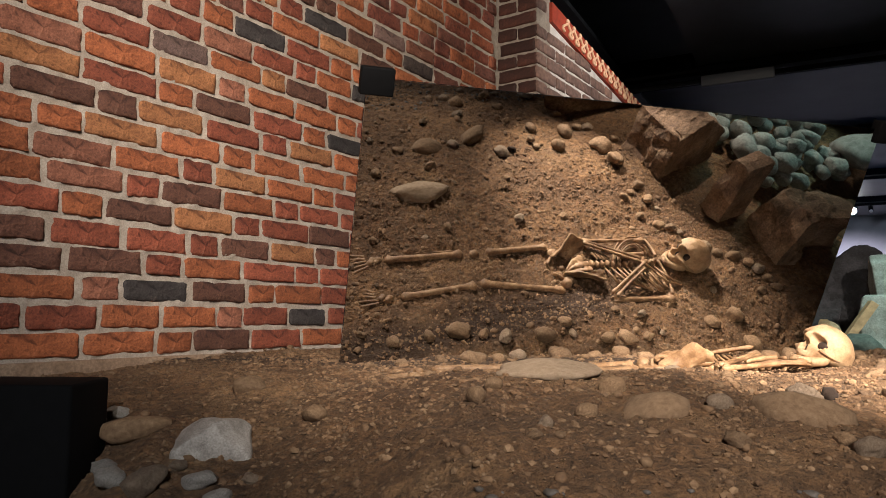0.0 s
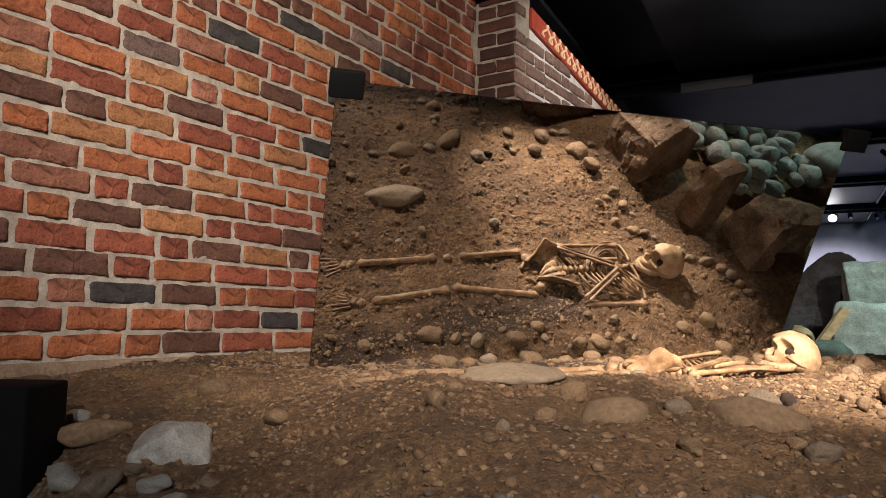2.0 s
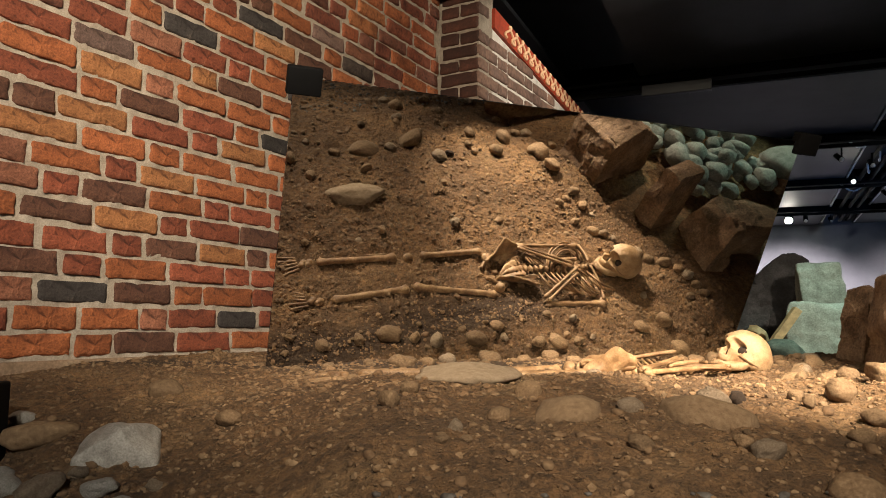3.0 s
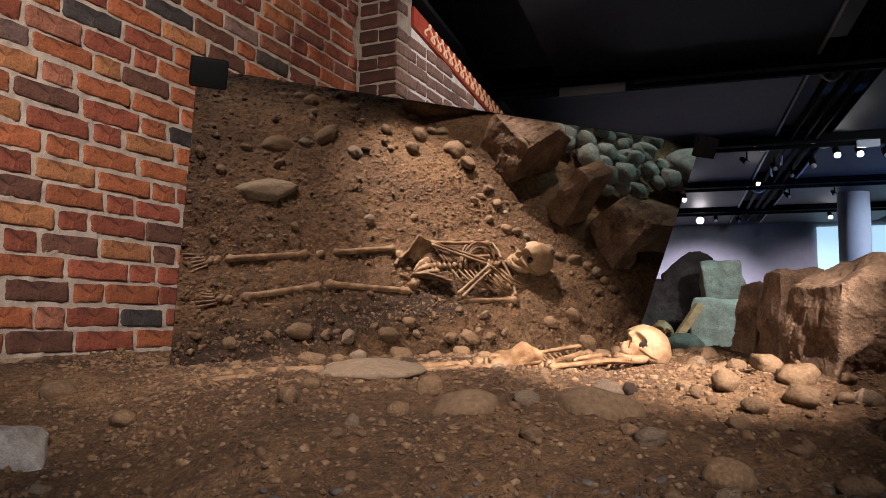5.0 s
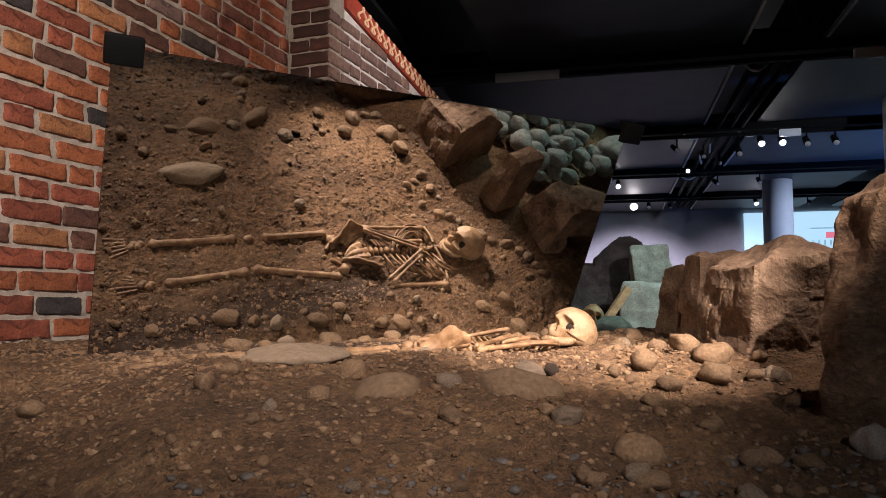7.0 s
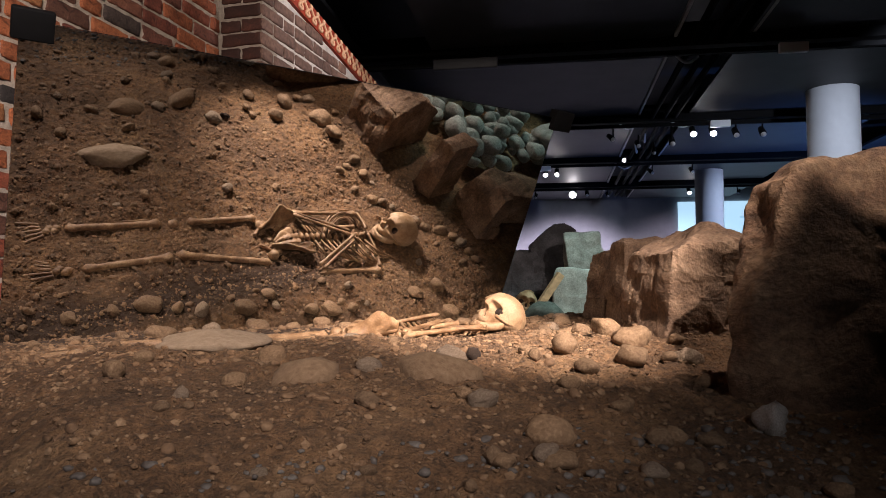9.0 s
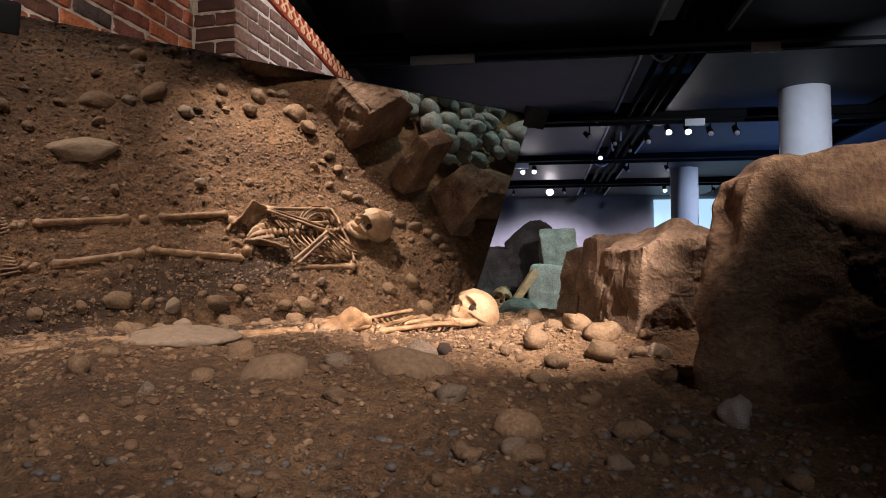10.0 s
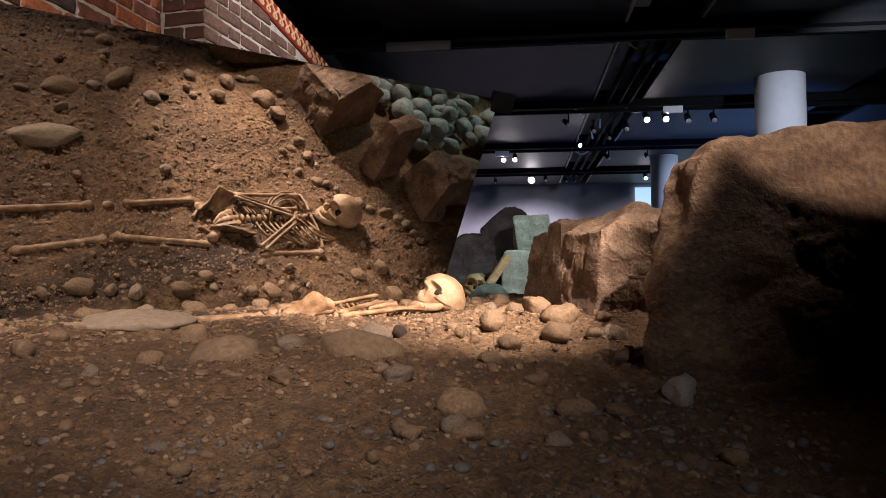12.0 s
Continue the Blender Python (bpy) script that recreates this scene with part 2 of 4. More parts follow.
def brick_build(nt, b, base=None):
    info = nt.nodes.new("ShaderNodeObjectInfo")
    geo = nt.nodes.new("ShaderNodeNewGeometry")
    add = nt.nodes.new("ShaderNodeMath")
    add.operation = "ADD"
    nt.links.new(info.outputs["Random"], add.inputs[0])
    nt.links.new(geo.outputs["Random Per Island"], add.inputs[1])
    fr = nt.nodes.new("ShaderNodeMath")
    fr.operation = "FRACT"
    nt.links.new(add.outputs[0], fr.inputs[0])
    r = nt.nodes.new("ShaderNodeValToRGB")
    e = r.color_ramp.elements
    r.color_ramp.interpolation = "CONSTANT"
    e[0].color = (0.38, 0.116, 0.045, 1)
    tones = ((0.15, (0.41, 0.135, 0.052)), (0.30, (0.33, 0.095, 0.042)), (0.43, (0.27, 0.080, 0.045)), (0.54, (0.22, 0.065, 0.04)),
             (0.64, (0.40, 0.148, 0.060)), (0.73, (0.20, 0.075, 0.05)), (0.81, (0.38, 0.12, 0.05)), (0.90, (0.16, 0.07, 0.045)), (0.975, (0.07, 0.05, 0.042)))
    for p, c in tones[:-1]:
        e.new(p).color = (*c, 1)
    e[-1].position, e[-1].color = tones[-1][0], (*tones[-1][1], 1)
    for k, (p, c) in enumerate(tones):
        e[k + 1].position, e[k + 1].color = p, (*c, 1)
    nt.links.new(fr.outputs[0], r.inputs["Fac"])
    tint = r.outputs["Color"]
    if base:
        h = node(nt, "ShaderNodeHueSaturation", Color=(*base, 1))
        mr = node(nt, "ShaderNodeMapRange", To_Min=0.78, To_Max=1.22)
        nt.links.new(info.outputs["Random"], mr.inputs["Value"])
        nt.links.new(mr.outputs["Result"], h.inputs["Value"])
        tint = h.outputs["Color"]
    n1, r1 = noise_ramp(nt, 15.0, ((0.33, (0.30, 0.24, 0.24)), (0.47, (0.9, 0.88, 0.86)), (0.58, (1.05, 1.05, 1.05)), (0.75, (1.4, 1.35, 1.2))), 10, rough=0.7)
    n2, r2 = noise_ramp(nt, 140.0, ((0.3, (0.45, 0.45, 0.45)), (0.7, (1.4, 1.4, 1.4))), 6)
    n4, r4 = noise_ramp(nt, 55.0, ((0.36, (0.10, 0.08, 0.08)), (0.47, (1, 1, 1))), 5)
    c = mix(nt, tint, r1.outputs["Color"], 0.85, "MULTIPLY")
    c = mix(nt, c, r2.outputs["Color"], 0.7, "MULTIPLY")
    c = mix(nt, c, r4.outputs["Color"], 0.45, "MULTIPLY")
    n5, r5 = noise_ramp(nt, 5.0, ((0.36, (0.34, 0.28, 0.27)), (0.5, (1, 1, 1))), 7, rough=0.7)
    c = mix(nt, c, r5.outputs["Color"], 0.7, "MULTIPLY")
    n3, r3 = noise_ramp(nt, 9.0, ((0.60, (0, 0, 0)), (0.80, (0.65, 0.65, 0.65))), 10, rough=0.75)
    c = mix(nt, c, (0.42, 0.34, 0.26), r3.outputs["Color"])
    nt.links.new(c, b.inputs["Base Color"])
    b.inputs["Roughness"].default_value = 0.85
    relief(nt, b, ((n1.outputs["Fac"], 0.014, 0.8), (n4.outputs["Fac"], 0.006, 0.7), (n2.outputs["Fac"], 0.003, 0.9)))


BRICK = material("old_brick", brick_build)
TONES = {"o": ("orange", (0.38, 0.118, 0.044)), "r": ("red", (0.29, 0.078, 0.040)), "d": ("dark", (0.14, 0.060, 0.038)), "p": ("pale", (0.31, 0.122, 0.072)),
         "y": ("ochre", (0.39, 0.165, 0.065)), "k": ("charred", (0.05, 0.042, 0.04)), "g": ("grey", (0.20, 0.125, 0.105))}
TONE_MATS = {k: material(name + "_brick", lambda nt, b, c=colour: brick_build(nt, b, c)) for k, (name, colour) in TONES.items()}
DARKBRICK = rocky("dark_burnt_brick", (0.03, 0.013, 0.010), (0.062, 0.022, 0.014), (0.105, 0.035, 0.02), 8, 0.8, 0.006, 0.3, 0.4)
# mortar darkened in colour for the shade on the pier's narrow face
PIERMORTAR = rocky("shaded_pier_mortar", (0.22, 0.18, 0.145), (0.31, 0.26, 0.21), (0.40, 0.35, 0.29), 18, 0.95, 0.01, 0.2, 0.0)
WHITEMORTAR = rocky("whitish_mortar", (0.45, 0.42, 0.38), (0.58, 0.54, 0.50), (0.68, 0.64, 0.60), 18, 0.95, 0.01, 0.2, 0.0)


# ---- mesh helpers ----
def mesh_of(name, bm, mat, smooth=True):
    me = bpy.data.meshes.new(name)
    bm.to_mesh(me)
    bm.free()
    me.materials.append(mat)
    if smooth:
        me.polygons.foreach_set("use_smooth", [True] * len(me.polygons))
    return me


def part(name, bm, mat, parent=None, label="", smooth=True):
    ob = new(name, mesh_of(name, bm, mat, smooth))
    ob.parent = parent
    if label:
        tagged(ob, label)
    return ob


def thing(name, label, category, at=None, group="", kind=""):
    ob = new(name)
    ob.empty_display_size = 0.05
    if at is not None:
        ob.matrix_world = at if isinstance(at, Matrix) else Matrix.Translation(at)
    return tagged(ob, label, category, group, kind)


def box_bm(x0, x1, y0, y1, z0, z1, bevel=0.0, bm=None):
    own = bmesh.new()
    bmesh.ops.create_cube(own, size=1)
    for v in own.verts:
        v.co = ((x0 + x1) / 2 + v.co.x * (x1 - x0), (y0 + y1) / 2 + v.co.y * (y1 - y0), (z0 + z1) / 2 + v.co.z * (z1 - z0))
    if bevel:
        bmesh.ops.bevel(own, geom=own.edges[:], offset=bevel, segments=2, affect="EDGES", profile=0.6)
    if bm is None:
        return own
    me = bpy.data.meshes.new("tmp")
    own.to_mesh(me)
    own.free()
    bm.from_mesh(me)
    bpy.data.meshes.remove(me)
    return bm


def fbm(p, seed=0.0, octaves=4):
    return noise.fractal(Vector(p) + Vector((seed * 7.3, seed * 3.1, seed * 5.7)), 0.9, 2.0, octaves)


def rock_bm(planes, res=4, rough=0.012, freq=6.0, seed=0.0, strata=0.0):
    """A rock cut out by planes (normal, distance from its middle), with broken, uneven faces."""
    bm = bmesh.new()
    bmesh.ops.create_icosphere(bm, subdivisions=res, radius=1)
    cut = [(Vector(n).normalized(), d) for n, d in planes]
    for v in bm.verts:
        w = v.co.normalized()
        r = min(d / max(w.dot(n), 1e-4) for n, d in cut)
        p = w * r
        q = p * freq
        cell = noise.cell(p * 14 + Vector((seed, seed, seed)))
        k = fbm(q, seed, 5) * rough + abs(fbm(q * 0.45, seed + 4, 3)) * rough * 1.6 + (cell - 0.5) * rough * 0.25 - rough * 1.2 * max(0.0, noise.noise(p * 9 + Vector((seed * 3, 1, 2)))) ** 0.5
        if strata:
            k += strata * noise.noise(Vector((p.x * 2 + seed, p.y * 2, p.z * 26)))
        v.co = p + w * k
    return bm


def slab_planes(w, d, h, seed, chips=16, top=()):
    """Half sizes of an upright slab; some chipped corners."""
    rnd = random.Random(seed)
    planes = [((1, 0, rnd.uniform(-.1, .2)), w), ((-1, 0, rnd.uniform(-.1, .2)), w), ((0, 1, rnd.uniform(-.08, .1)), d), ((0, -1, rnd.uniform(-.08, .1)), d), ((0, 0, 1), h), ((0, 0, -1), h)]
    planes += list(top)
    for _ in range(chips):
        n = Vector((rnd.choice((-1, 1)) * rnd.uniform(.3, 1), rnd.choice((-1, 1)) * rnd.uniform(.2, 1), rnd.uniform(-.4, 1))).normalized()
        reach = abs(n.x) * w + abs(n.y) * d + abs(n.z) * h
        planes.append((n, reach * rnd.uniform(.76, .93)))
    return planes


def cobble_mesh(name, seed, mat, res=3, flat=0.7, edge=0.10):
    bm = bmesh.new()
    bmesh.ops.create_icosphere(bm, subdivisions=res, radius=0.5)
    r = random.Random(seed * 13 + 1)
    cuts = [(Vector((r.gauss(0, 1), r.gauss(0, 1), r.gauss(0, 1))).normalized(), r.uniform(.34, .47)) for _ in range(9)]
    for v in bm.verts:
        w = v.co.normalized()
        d = 0.5 + edge * fbm(w * 1.1, seed, 2)
        for n, far in cuts:          # worn flat sides
            k = w.dot(n)
            if k > 0.2 and d * k > far:
                d += (far / k - d) * 0.75
        v.co = w * (d + 0.022 * fbm(w * 4, seed, 3))
        v.co.z *= flat
    return mesh_of(name, bm, mat)


# ---- the earth ----
def ramp(x, table):
    return float(np.interp(x, [a for a, _ in table], [b for _, b in table]))


def ground_z(x, y):
    """Height of the earth: a flat bed for the bones, falling towards the visitors and into the corner by the wall."""
    z = ramp(y, ((0.6, -0.40), (1.0, -0.29), (1.1, -0.262), (1.2, -0.235), (1.35, -0.205), (1.5, -0.185), (1.68, -0.157), (1.85, -0.140), (2.0, -0.150), (2.15, -0.172), (2.45, -0.168), (2.6, -0.150), (2.8, -0.155), (3.05, -0.19), (3.5, -0.28), (5.0, -0.30)))
    w = max(0.0, min(1.0, (0.08 - x) / 0.42))
    if w:
        z += (ramp(y, ((1.0, -0.46), (1.2, -0.43), (1.5, -0.345), (1.75, -0.285), (2.1, -0.20), (2.4, -0.165), (3.0, -0.15))) - z) * w
    z -= 0.10 * max(0.0, min(1.0, (-0.62 - x) / 0.2)) * max(0.0, min(1.0, (2.0 - y) / 0.3))
    z += max(0.0, min(0.04, (x - 1.35) * 0.10)) if 1.5 < y < 3.2 else 0.0
    z += 0.012 * fbm((x * 3.1, y * 3.1, 0), 1.0, 3) + 0.009 * fbm((x * 12, y * 12, 0), 2.0, 3)
    z += (0.010 if y < 1.95 or y > 2.62 else 0.006) * fbm((x * 34, y * 34, 0), 3.0, 4)
    return z


def sheet(name, xs, ys, height, mat):
    """A ground sheet from a height function."""
    nx, ny = len(xs), len(ys)
    verts = [(x, y, height(x, y)) for y in ys for x in xs]
    faces = [(j * nx + i, j * nx + i + 1, (j + 1) * nx + i + 1, (j + 1) * nx + i) for j in range(ny - 1) for i in range(nx - 1)]
    me = bpy.data.meshes.new(name)
    me.from_pydata(verts, [], faces)
    me.materials.append(mat)
    me.polygons.foreach_set("use_smooth", [True] * len(me.polygons))
    return new(name, me)


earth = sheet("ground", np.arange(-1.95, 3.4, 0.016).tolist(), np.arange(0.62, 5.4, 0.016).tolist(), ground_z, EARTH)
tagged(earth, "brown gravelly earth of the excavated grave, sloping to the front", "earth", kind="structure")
plinth = tagged(new("display_base"), "dark plinth under the earth of the display", "plinth", kind="structure")
part("plinth_body", box_bm(-1.95, 3.4, 0.6, 5.4, FLOOR, -0.50), BLACK, plinth, smooth=False)

# ---- brick wall ----
PITCH, BED = 0.0857, 0.1157
CORNER, PIER_OUT, PIER_W = 0.705, 0.275, 0.19
wall_b = thing("wall_brick", "old red brick wall with pale lime mortar", "wall", WALL_M, kind="structure")
part("wall_core", box_bm(-3.4, CORNER + 0.1, 0.02, 0.27, -0.6, 2.6), MORTAR, wall_b, smooth=False)
bed = bmesh.new()
cols = np.arange(-2.9, CORNER + 0.001, 0.012).tolist()
grid = [[bed.verts.new((s, 0.0085 + 0.006 * fbm((s * 22, z * 22, 0), 6, 3) + 0.004 * fbm((s * 70, z * 70, 0), 7, 2), z)) for s in cols] for z in np.arange(-0.3, 2.3, 0.012).tolist()]
for r0, r1 in zip(grid, grid[1:]):
    for k in range(len(cols) - 1):
        bed.faces.new((r0[k], r0[k + 1], r1[k + 1], r1[k]))
part("mortar_bed", bed, MORTAR, wall_b, "uneven pale lime mortar")
part("plinth_course", box_bm(-3.4, 0.4, -0.012, 0.02, -0.6, BED - 3 * PITCH - 0.006, 0.010), rocky("sandy_render", (0.20, 0.13, 0.08), (0.30, 0.20, 0.13), (0.38, 0.28, 0.19), 10, 0.95, 0.02, 0.3, 0.0), wall_b, "sandy smeared footing course")


def brick_mesh(length, seed):
    """A worn brick: rounded corners, wavering edges, dented face, open at the back."""
    us = (-1, -.96, -.88, -.6, -.25, .1, .4, .7, .88, .96, 1)
    vs = (-1, -.9, -.65, -.2, .25, .65, .9, 1)
    rnd = random.Random(seed)
    hl, hh, rho = length / 2, 0.036, rnd.uniform(.008, .015)
    bm = bmesh.new()
    rows = []
    for v in vs:
        row = []
        for u in us:
            x, z = u * hl, v * hh
            dx, dz = max(0.0, abs(x) - hl + rho), max(0.0, abs(z) - hh + rho)
            far = math.hypot(dx, dz)
            if far > rho:
                x -= math.copysign(dx * (1 - rho / far), x)
                z -= math.copysign(dz * (1 - rho / far), z)
            p = Vector((x, 0, z))
            edge = min(hl - abs(x), hh - abs(z))
            x += 0.005 * fbm(p * 38, seed, 3)
            z += 0.0045 * fbm(p * 38, seed + 5, 3)
            y = 0.008 * math.exp(-max(edge, 0) / 0.004) + 0.004 * fbm(p * 26, seed + 9, 3) + 0.005 * max(0.0, fbm(p * 18, seed + 13, 2))
            row.append(bm.verts.new((x, y, z)))
        rows.append(row)
    for r0, r1 in zip(rows, rows[1:]):
        for k in range(len(us) - 1):
            bm.faces.new((r0[k], r0[k + 1], r1[k + 1], r1[k]))
    rim = [e for e in bm.edges if e.is_boundary]
    for v in [g for g in bmesh.ops.extrude_edge_only(bm, edges=rim)["geom"] if isinstance(g, bmesh.types.BMVert)]:
        v.co.y = 0.04
    bmesh.ops.recalc_face_normals(bm, faces=bm.faces)
    if sum(f.normal.y for f in bm.faces if abs(f.normal.y) > .9) > 0:
        bmesh.ops.reverse_faces(bm, faces=bm.faces)
    return mesh_of("brick", bm, BRICK)


STRETCH, HEAD = 0.252, 0.128
LONG = [brick_mesh(STRETCH, k) for k in range(7)]
SHORT = [brick_mesh(HEAD, 20 + k) for k in range(5)]
DARKS = [[me.copy() for me in some] for some in (LONG, SHORT)]
for some in DARKS:
    for me in some:
        me.materials[0] = DARKBRICK
GREYBRICK = rocky("greyish_brick", (0.10, 0.06, 0.05), (0.18, 0.105, 0.08), (0.26, 0.15, 0.11), 3, 0.85, 0.008, 0.35, 0.0)
GREYS = [[me.copy() for me in some] for some in (LONG, SHORT)]
for some in GREYS:
    for me in some:
        me.materials[0] = GREYBRICK
rest = bmesh.new()


def lay(s, z, short, parent, m, singly, rnd, squeeze=1.0, kinds=None):
    me = rnd.choice(kinds or (SHORT if short else LONG))
    at = m @ Matrix.Translation((s, rnd.uniform(-0.006, 0.0), z + rnd.uniform(-.003, .003) + 0.006 * fbm((s * 1.5, z * 9, 0), 8, 2))) @ pose(0, 0, 0, rnd.uniform(-1.2, 1.2), rnd.uniform(-.9, .9), rnd.uniform(-1, 1)) @ Matrix.Diagonal((squeeze * rnd.uniform(.94, 1.02), 1, rnd.uniform(.90, 1.04), 1))
    if singly:
        ob = new("brick", me)
        ob.parent, ob.matrix_basis = parent, at
    else:
        old = len(rest.verts)
        rest.from_mesh(me)
        rest.verts.ensure_lookup_table()
        for v in rest.verts[old:]:
            v.co = at @ v.co


TONED = {}
for key, mat in TONE_MATS.items():
    TONED[key] = [[me.copy() for me in some] for some in (LONG, SHORT)]
    for some in TONED[key]:
        for me in some:
            me.materials[0] = mat
# the courses in view, from the bottom: start, end, and the bricks (capitals: stretchers, small: headers; the letter names the tone)
COURSES = (
    (-2.075, -0.623, "OOoDRO"),
    (-2.109, -0.512, "rROOpRKR"),
    (-2.086, -0.515, "OpKDoOR"),
    (-2.148, -0.517, "DDrORrR"),
    (-2.181, -0.44, "DRRrDYdO"),
    (-2.159, -0.6, "RoDYrRD"),
    (-2.205, -0.526, "OPrDOrRr"),
    (-2.25, -0.448, "OPOrYOoR"),
    (-2.133, -0.491, "ooYOoOOo"),
    (-2.072, -0.453, "DdYRrYO"),
    (-2.129, -0.497, "YRoDRoK"),
    (-2.112, -0.564, "POYpOOo"),
    (-1.871, -0.523, "RGOyDO"),
    (-1.651, -0.484, "RPRrOk"),
    (-1.569, -0.466, "roKRoo"),
    (-1.235, -0.295, "rOYD"),
    (-1.064, -0.228, "rKDo"),
    (-0.855, 0.044, "dOGP"),
)
JOINT = 0.015
rnd = random.Random(5)


def fill(s, end, z):
    """Bricks in no set order between s and end."""
    while s < end - 0.04:
        short = rnd.random() < 0.33
        length = min((HEAD if short else STRETCH) * rnd.uniform(.94, 1.06), end - s - JOINT / 2)
        short = length < 0.19
        lay(s + length / 2, z, short, wall_b, Matrix.Identity(4), False, rnd, length / (HEAD if short else STRETCH))
        s += length + JOINT


for row in range(-3, 26):
    z = BED + (row + 0.5) * PITCH
    if z > 2.25:
        break
    if row + 3 >= len(COURSES):
        fill(-2.75 + rnd.uniform(0, 0.2), CORNER, z)
        continue
    start, end, text = COURSES[row + 3]
    fill(-2.75 + rnd.uniform(0, 0.2), start, z)
    fill(end, CORNER, z)
    unit = (end - start) / sum(0.267 if c.isupper() else 0.143 for c in text)
    s = start
    for c in text:
        slot = unit * (0.267 if c.isupper() else 0.143)
        length = slot - JOINT
        lay(s + slot / 2, z, c.islower(), wall_b, Matrix.Identity(4), True, rnd, length / (STRETCH if c.isupper() else HEAD), TONED[c.lower()][c.islower()])
        s += slot
part("brickwork", rest, BRICK, wall_b)["kind"] = "stuff"

# the pier and the gable beyond it
pier = thing("pier_brick", "brick pier and gable with a red painted band along its sloping top", "wall", WALL_M, kind="structure")
TOP0, TOP1, S1 = 1.80, 1.52, 2.75     # underside of the band, falling along the gable
core = box_bm(CORNER + 0.01, CORNER + PIER_W, -PIER_OUT + 0.009, 0.25, -0.6, 2.7)
part("pier_core", core, PIERMORTAR, pier, smooth=False)
gable = bmesh.new()
a = CORNER + PIER_W
vs = [gable.verts.new(c) for c in ((a, -PIER_OUT + 0.009, -0.6), (S1, -PIER_OUT + 0.009, -0.6), (S1, -PIER_OUT + 0.009, TOP1), (a, -PIER_OUT + 0.009, TOP0), (a, 0.2, -0.6), (S1, 0.2, -0.6), (S1, 0.2, TOP1), (a, 0.2, TOP0))]
for f in ((0, 1, 2, 3), (5, 4, 7, 6), (3, 2, 6, 7), (1, 5, 6, 2), (0, 3, 7, 4), (0, 4, 5, 1)):
    gable.faces.new([vs[i] for i in f])
bmesh.ops.recalc_face_normals(gable, faces=gable.faces)
part("gable_core", gable, WHITEMORTAR, pier, smooth=False)
rest = bmesh.new()
FACE = Matrix.Translation((0, -PIER_OUT, 0))
for row in range(10, 30):
    z = BED + (row + 0.5) * PITCH
    s = CORNER + 0.002
    k = row
    while s < S1:
        short = (k % 2 == 0)
        length = HEAD if short else STRETCH
        top = 2.6 if s + length < CORNER + PIER_W + 0.02 else TOP0 + (TOP1 - TOP0) * (s + length - a) / (S1 - a)
        if z + 0.005 < top:
            lay(s + length / 2, z, short, pier, FACE, False, rnd, 1.0, GREYS[short])
        s += length + 0.014
        k += 1
    # the narrow face towards the visitors: a stretcher, or two headers
    SIDE = Matrix.Translation((CORNER, 0, 0)) @ pose(0, 0, 0, 0, 0, -90)
    for c, short in (((PIER_OUT / 2, False),) if row % 2 else ((0.068, True), (0.205, True))):
        lay(c, z, short, pier, SIDE, True, rnd, 1.0, DARKS[short])
part("brickwork", rest, GREYBRICK, pier, smooth=False)["kind"] = "stuff"
band = bmesh.new()
for c0, c1 in (((a - 0.01, TOP0 + 0.005), (S1, TOP1 + 0.005)),):
    vs = [band.verts.new(c) for c in ((c0[0], -PIER_OUT - 0.012, c0[1]), (c1[0], -PIER_OUT - 0.012, c1[1]), (c1[0], -PIER_OUT - 0.012, c1[1] + 0.125), (c0[0], -PIER_OUT - 0.012, c0[1] + 0.125),
                                      (c0[0], 0.2, c0[1]), (c1[0], 0.2, c1[1]), (c1[0], 0.2, c1[1] + 0.125), (c0[0], 0.2, c0[1] + 0.125))]
    for f in ((0, 1, 2, 3), (5, 4, 7, 6), (3, 2, 6, 7), (1, 5, 6, 2), (0, 3, 7, 4), (0, 4, 5, 1)):
        band.faces.new([vs[i] for i in f])
bmesh.ops.recalc_face_normals(band, faces=band.faces)
part("band", band, RED, pier, "red painted band", smooth=False)


def tube_bm(points, radius, sides=8, bm=None, closed_ends=True):
    """A tube along points; radius: a number, or one for each point."""
    bm = bm or bmesh.new()
    pts = [Vector(p) for p in points]
    rr = radius if isinstance(radius, (list, tuple)) else [radius] * len(pts)
    rings, up = [], Vector((0.13, 0.21, 0.97))
    for i, p in enumerate(pts):
        t = (pts[min(i + 1, len(pts) - 1)] - pts[max(i - 1, 0)]).normalized()
        if abs(t.dot(up)) > 0.97:
            up = Vector((0.9, 0.3, 0.1))
        u = (up - t * up.dot(t)).normalized()
        w = t.cross(u)
        up = u
        rings.append([bm.verts.new(p + (u * math.cos(2 * math.pi * k / sides) + w * math.sin(2 * math.pi * k / sides)) * rr[i]) for k in range(sides)])
    for r0, r1 in zip(rings, rings[1:]):
        for k in range(sides):
            bm.faces.new((r0[k], r0[(k + 1) % sides], r1[(k + 1) % sides], r1[k]))
    if closed_ends:
        bm.faces.new(rings[0][::-1])
        bm.faces.new(rings[-1])
    return bm


LOOPS = 16
coil = []
for i in range(LOOPS * 20 + 1):
    th = 2 * math.pi * i / 20
    s = 1.05 + (S1 - 0.15 - 1.05) * i / (LOOPS * 20) - 0.028 * math.sin(2 * th) - 0.012 * math.sin(th)
    coil.append((s, -PIER_OUT - 0.018, TOP0 + (TOP1 - TOP0) * (s - a) / (S1 - a) + 0.068 - 0.047 * math.cos(th)))
part("wave_ornament", tube_bm(coil, 0.009, 6), CREAM, pier, "cream looping wave on the red band")

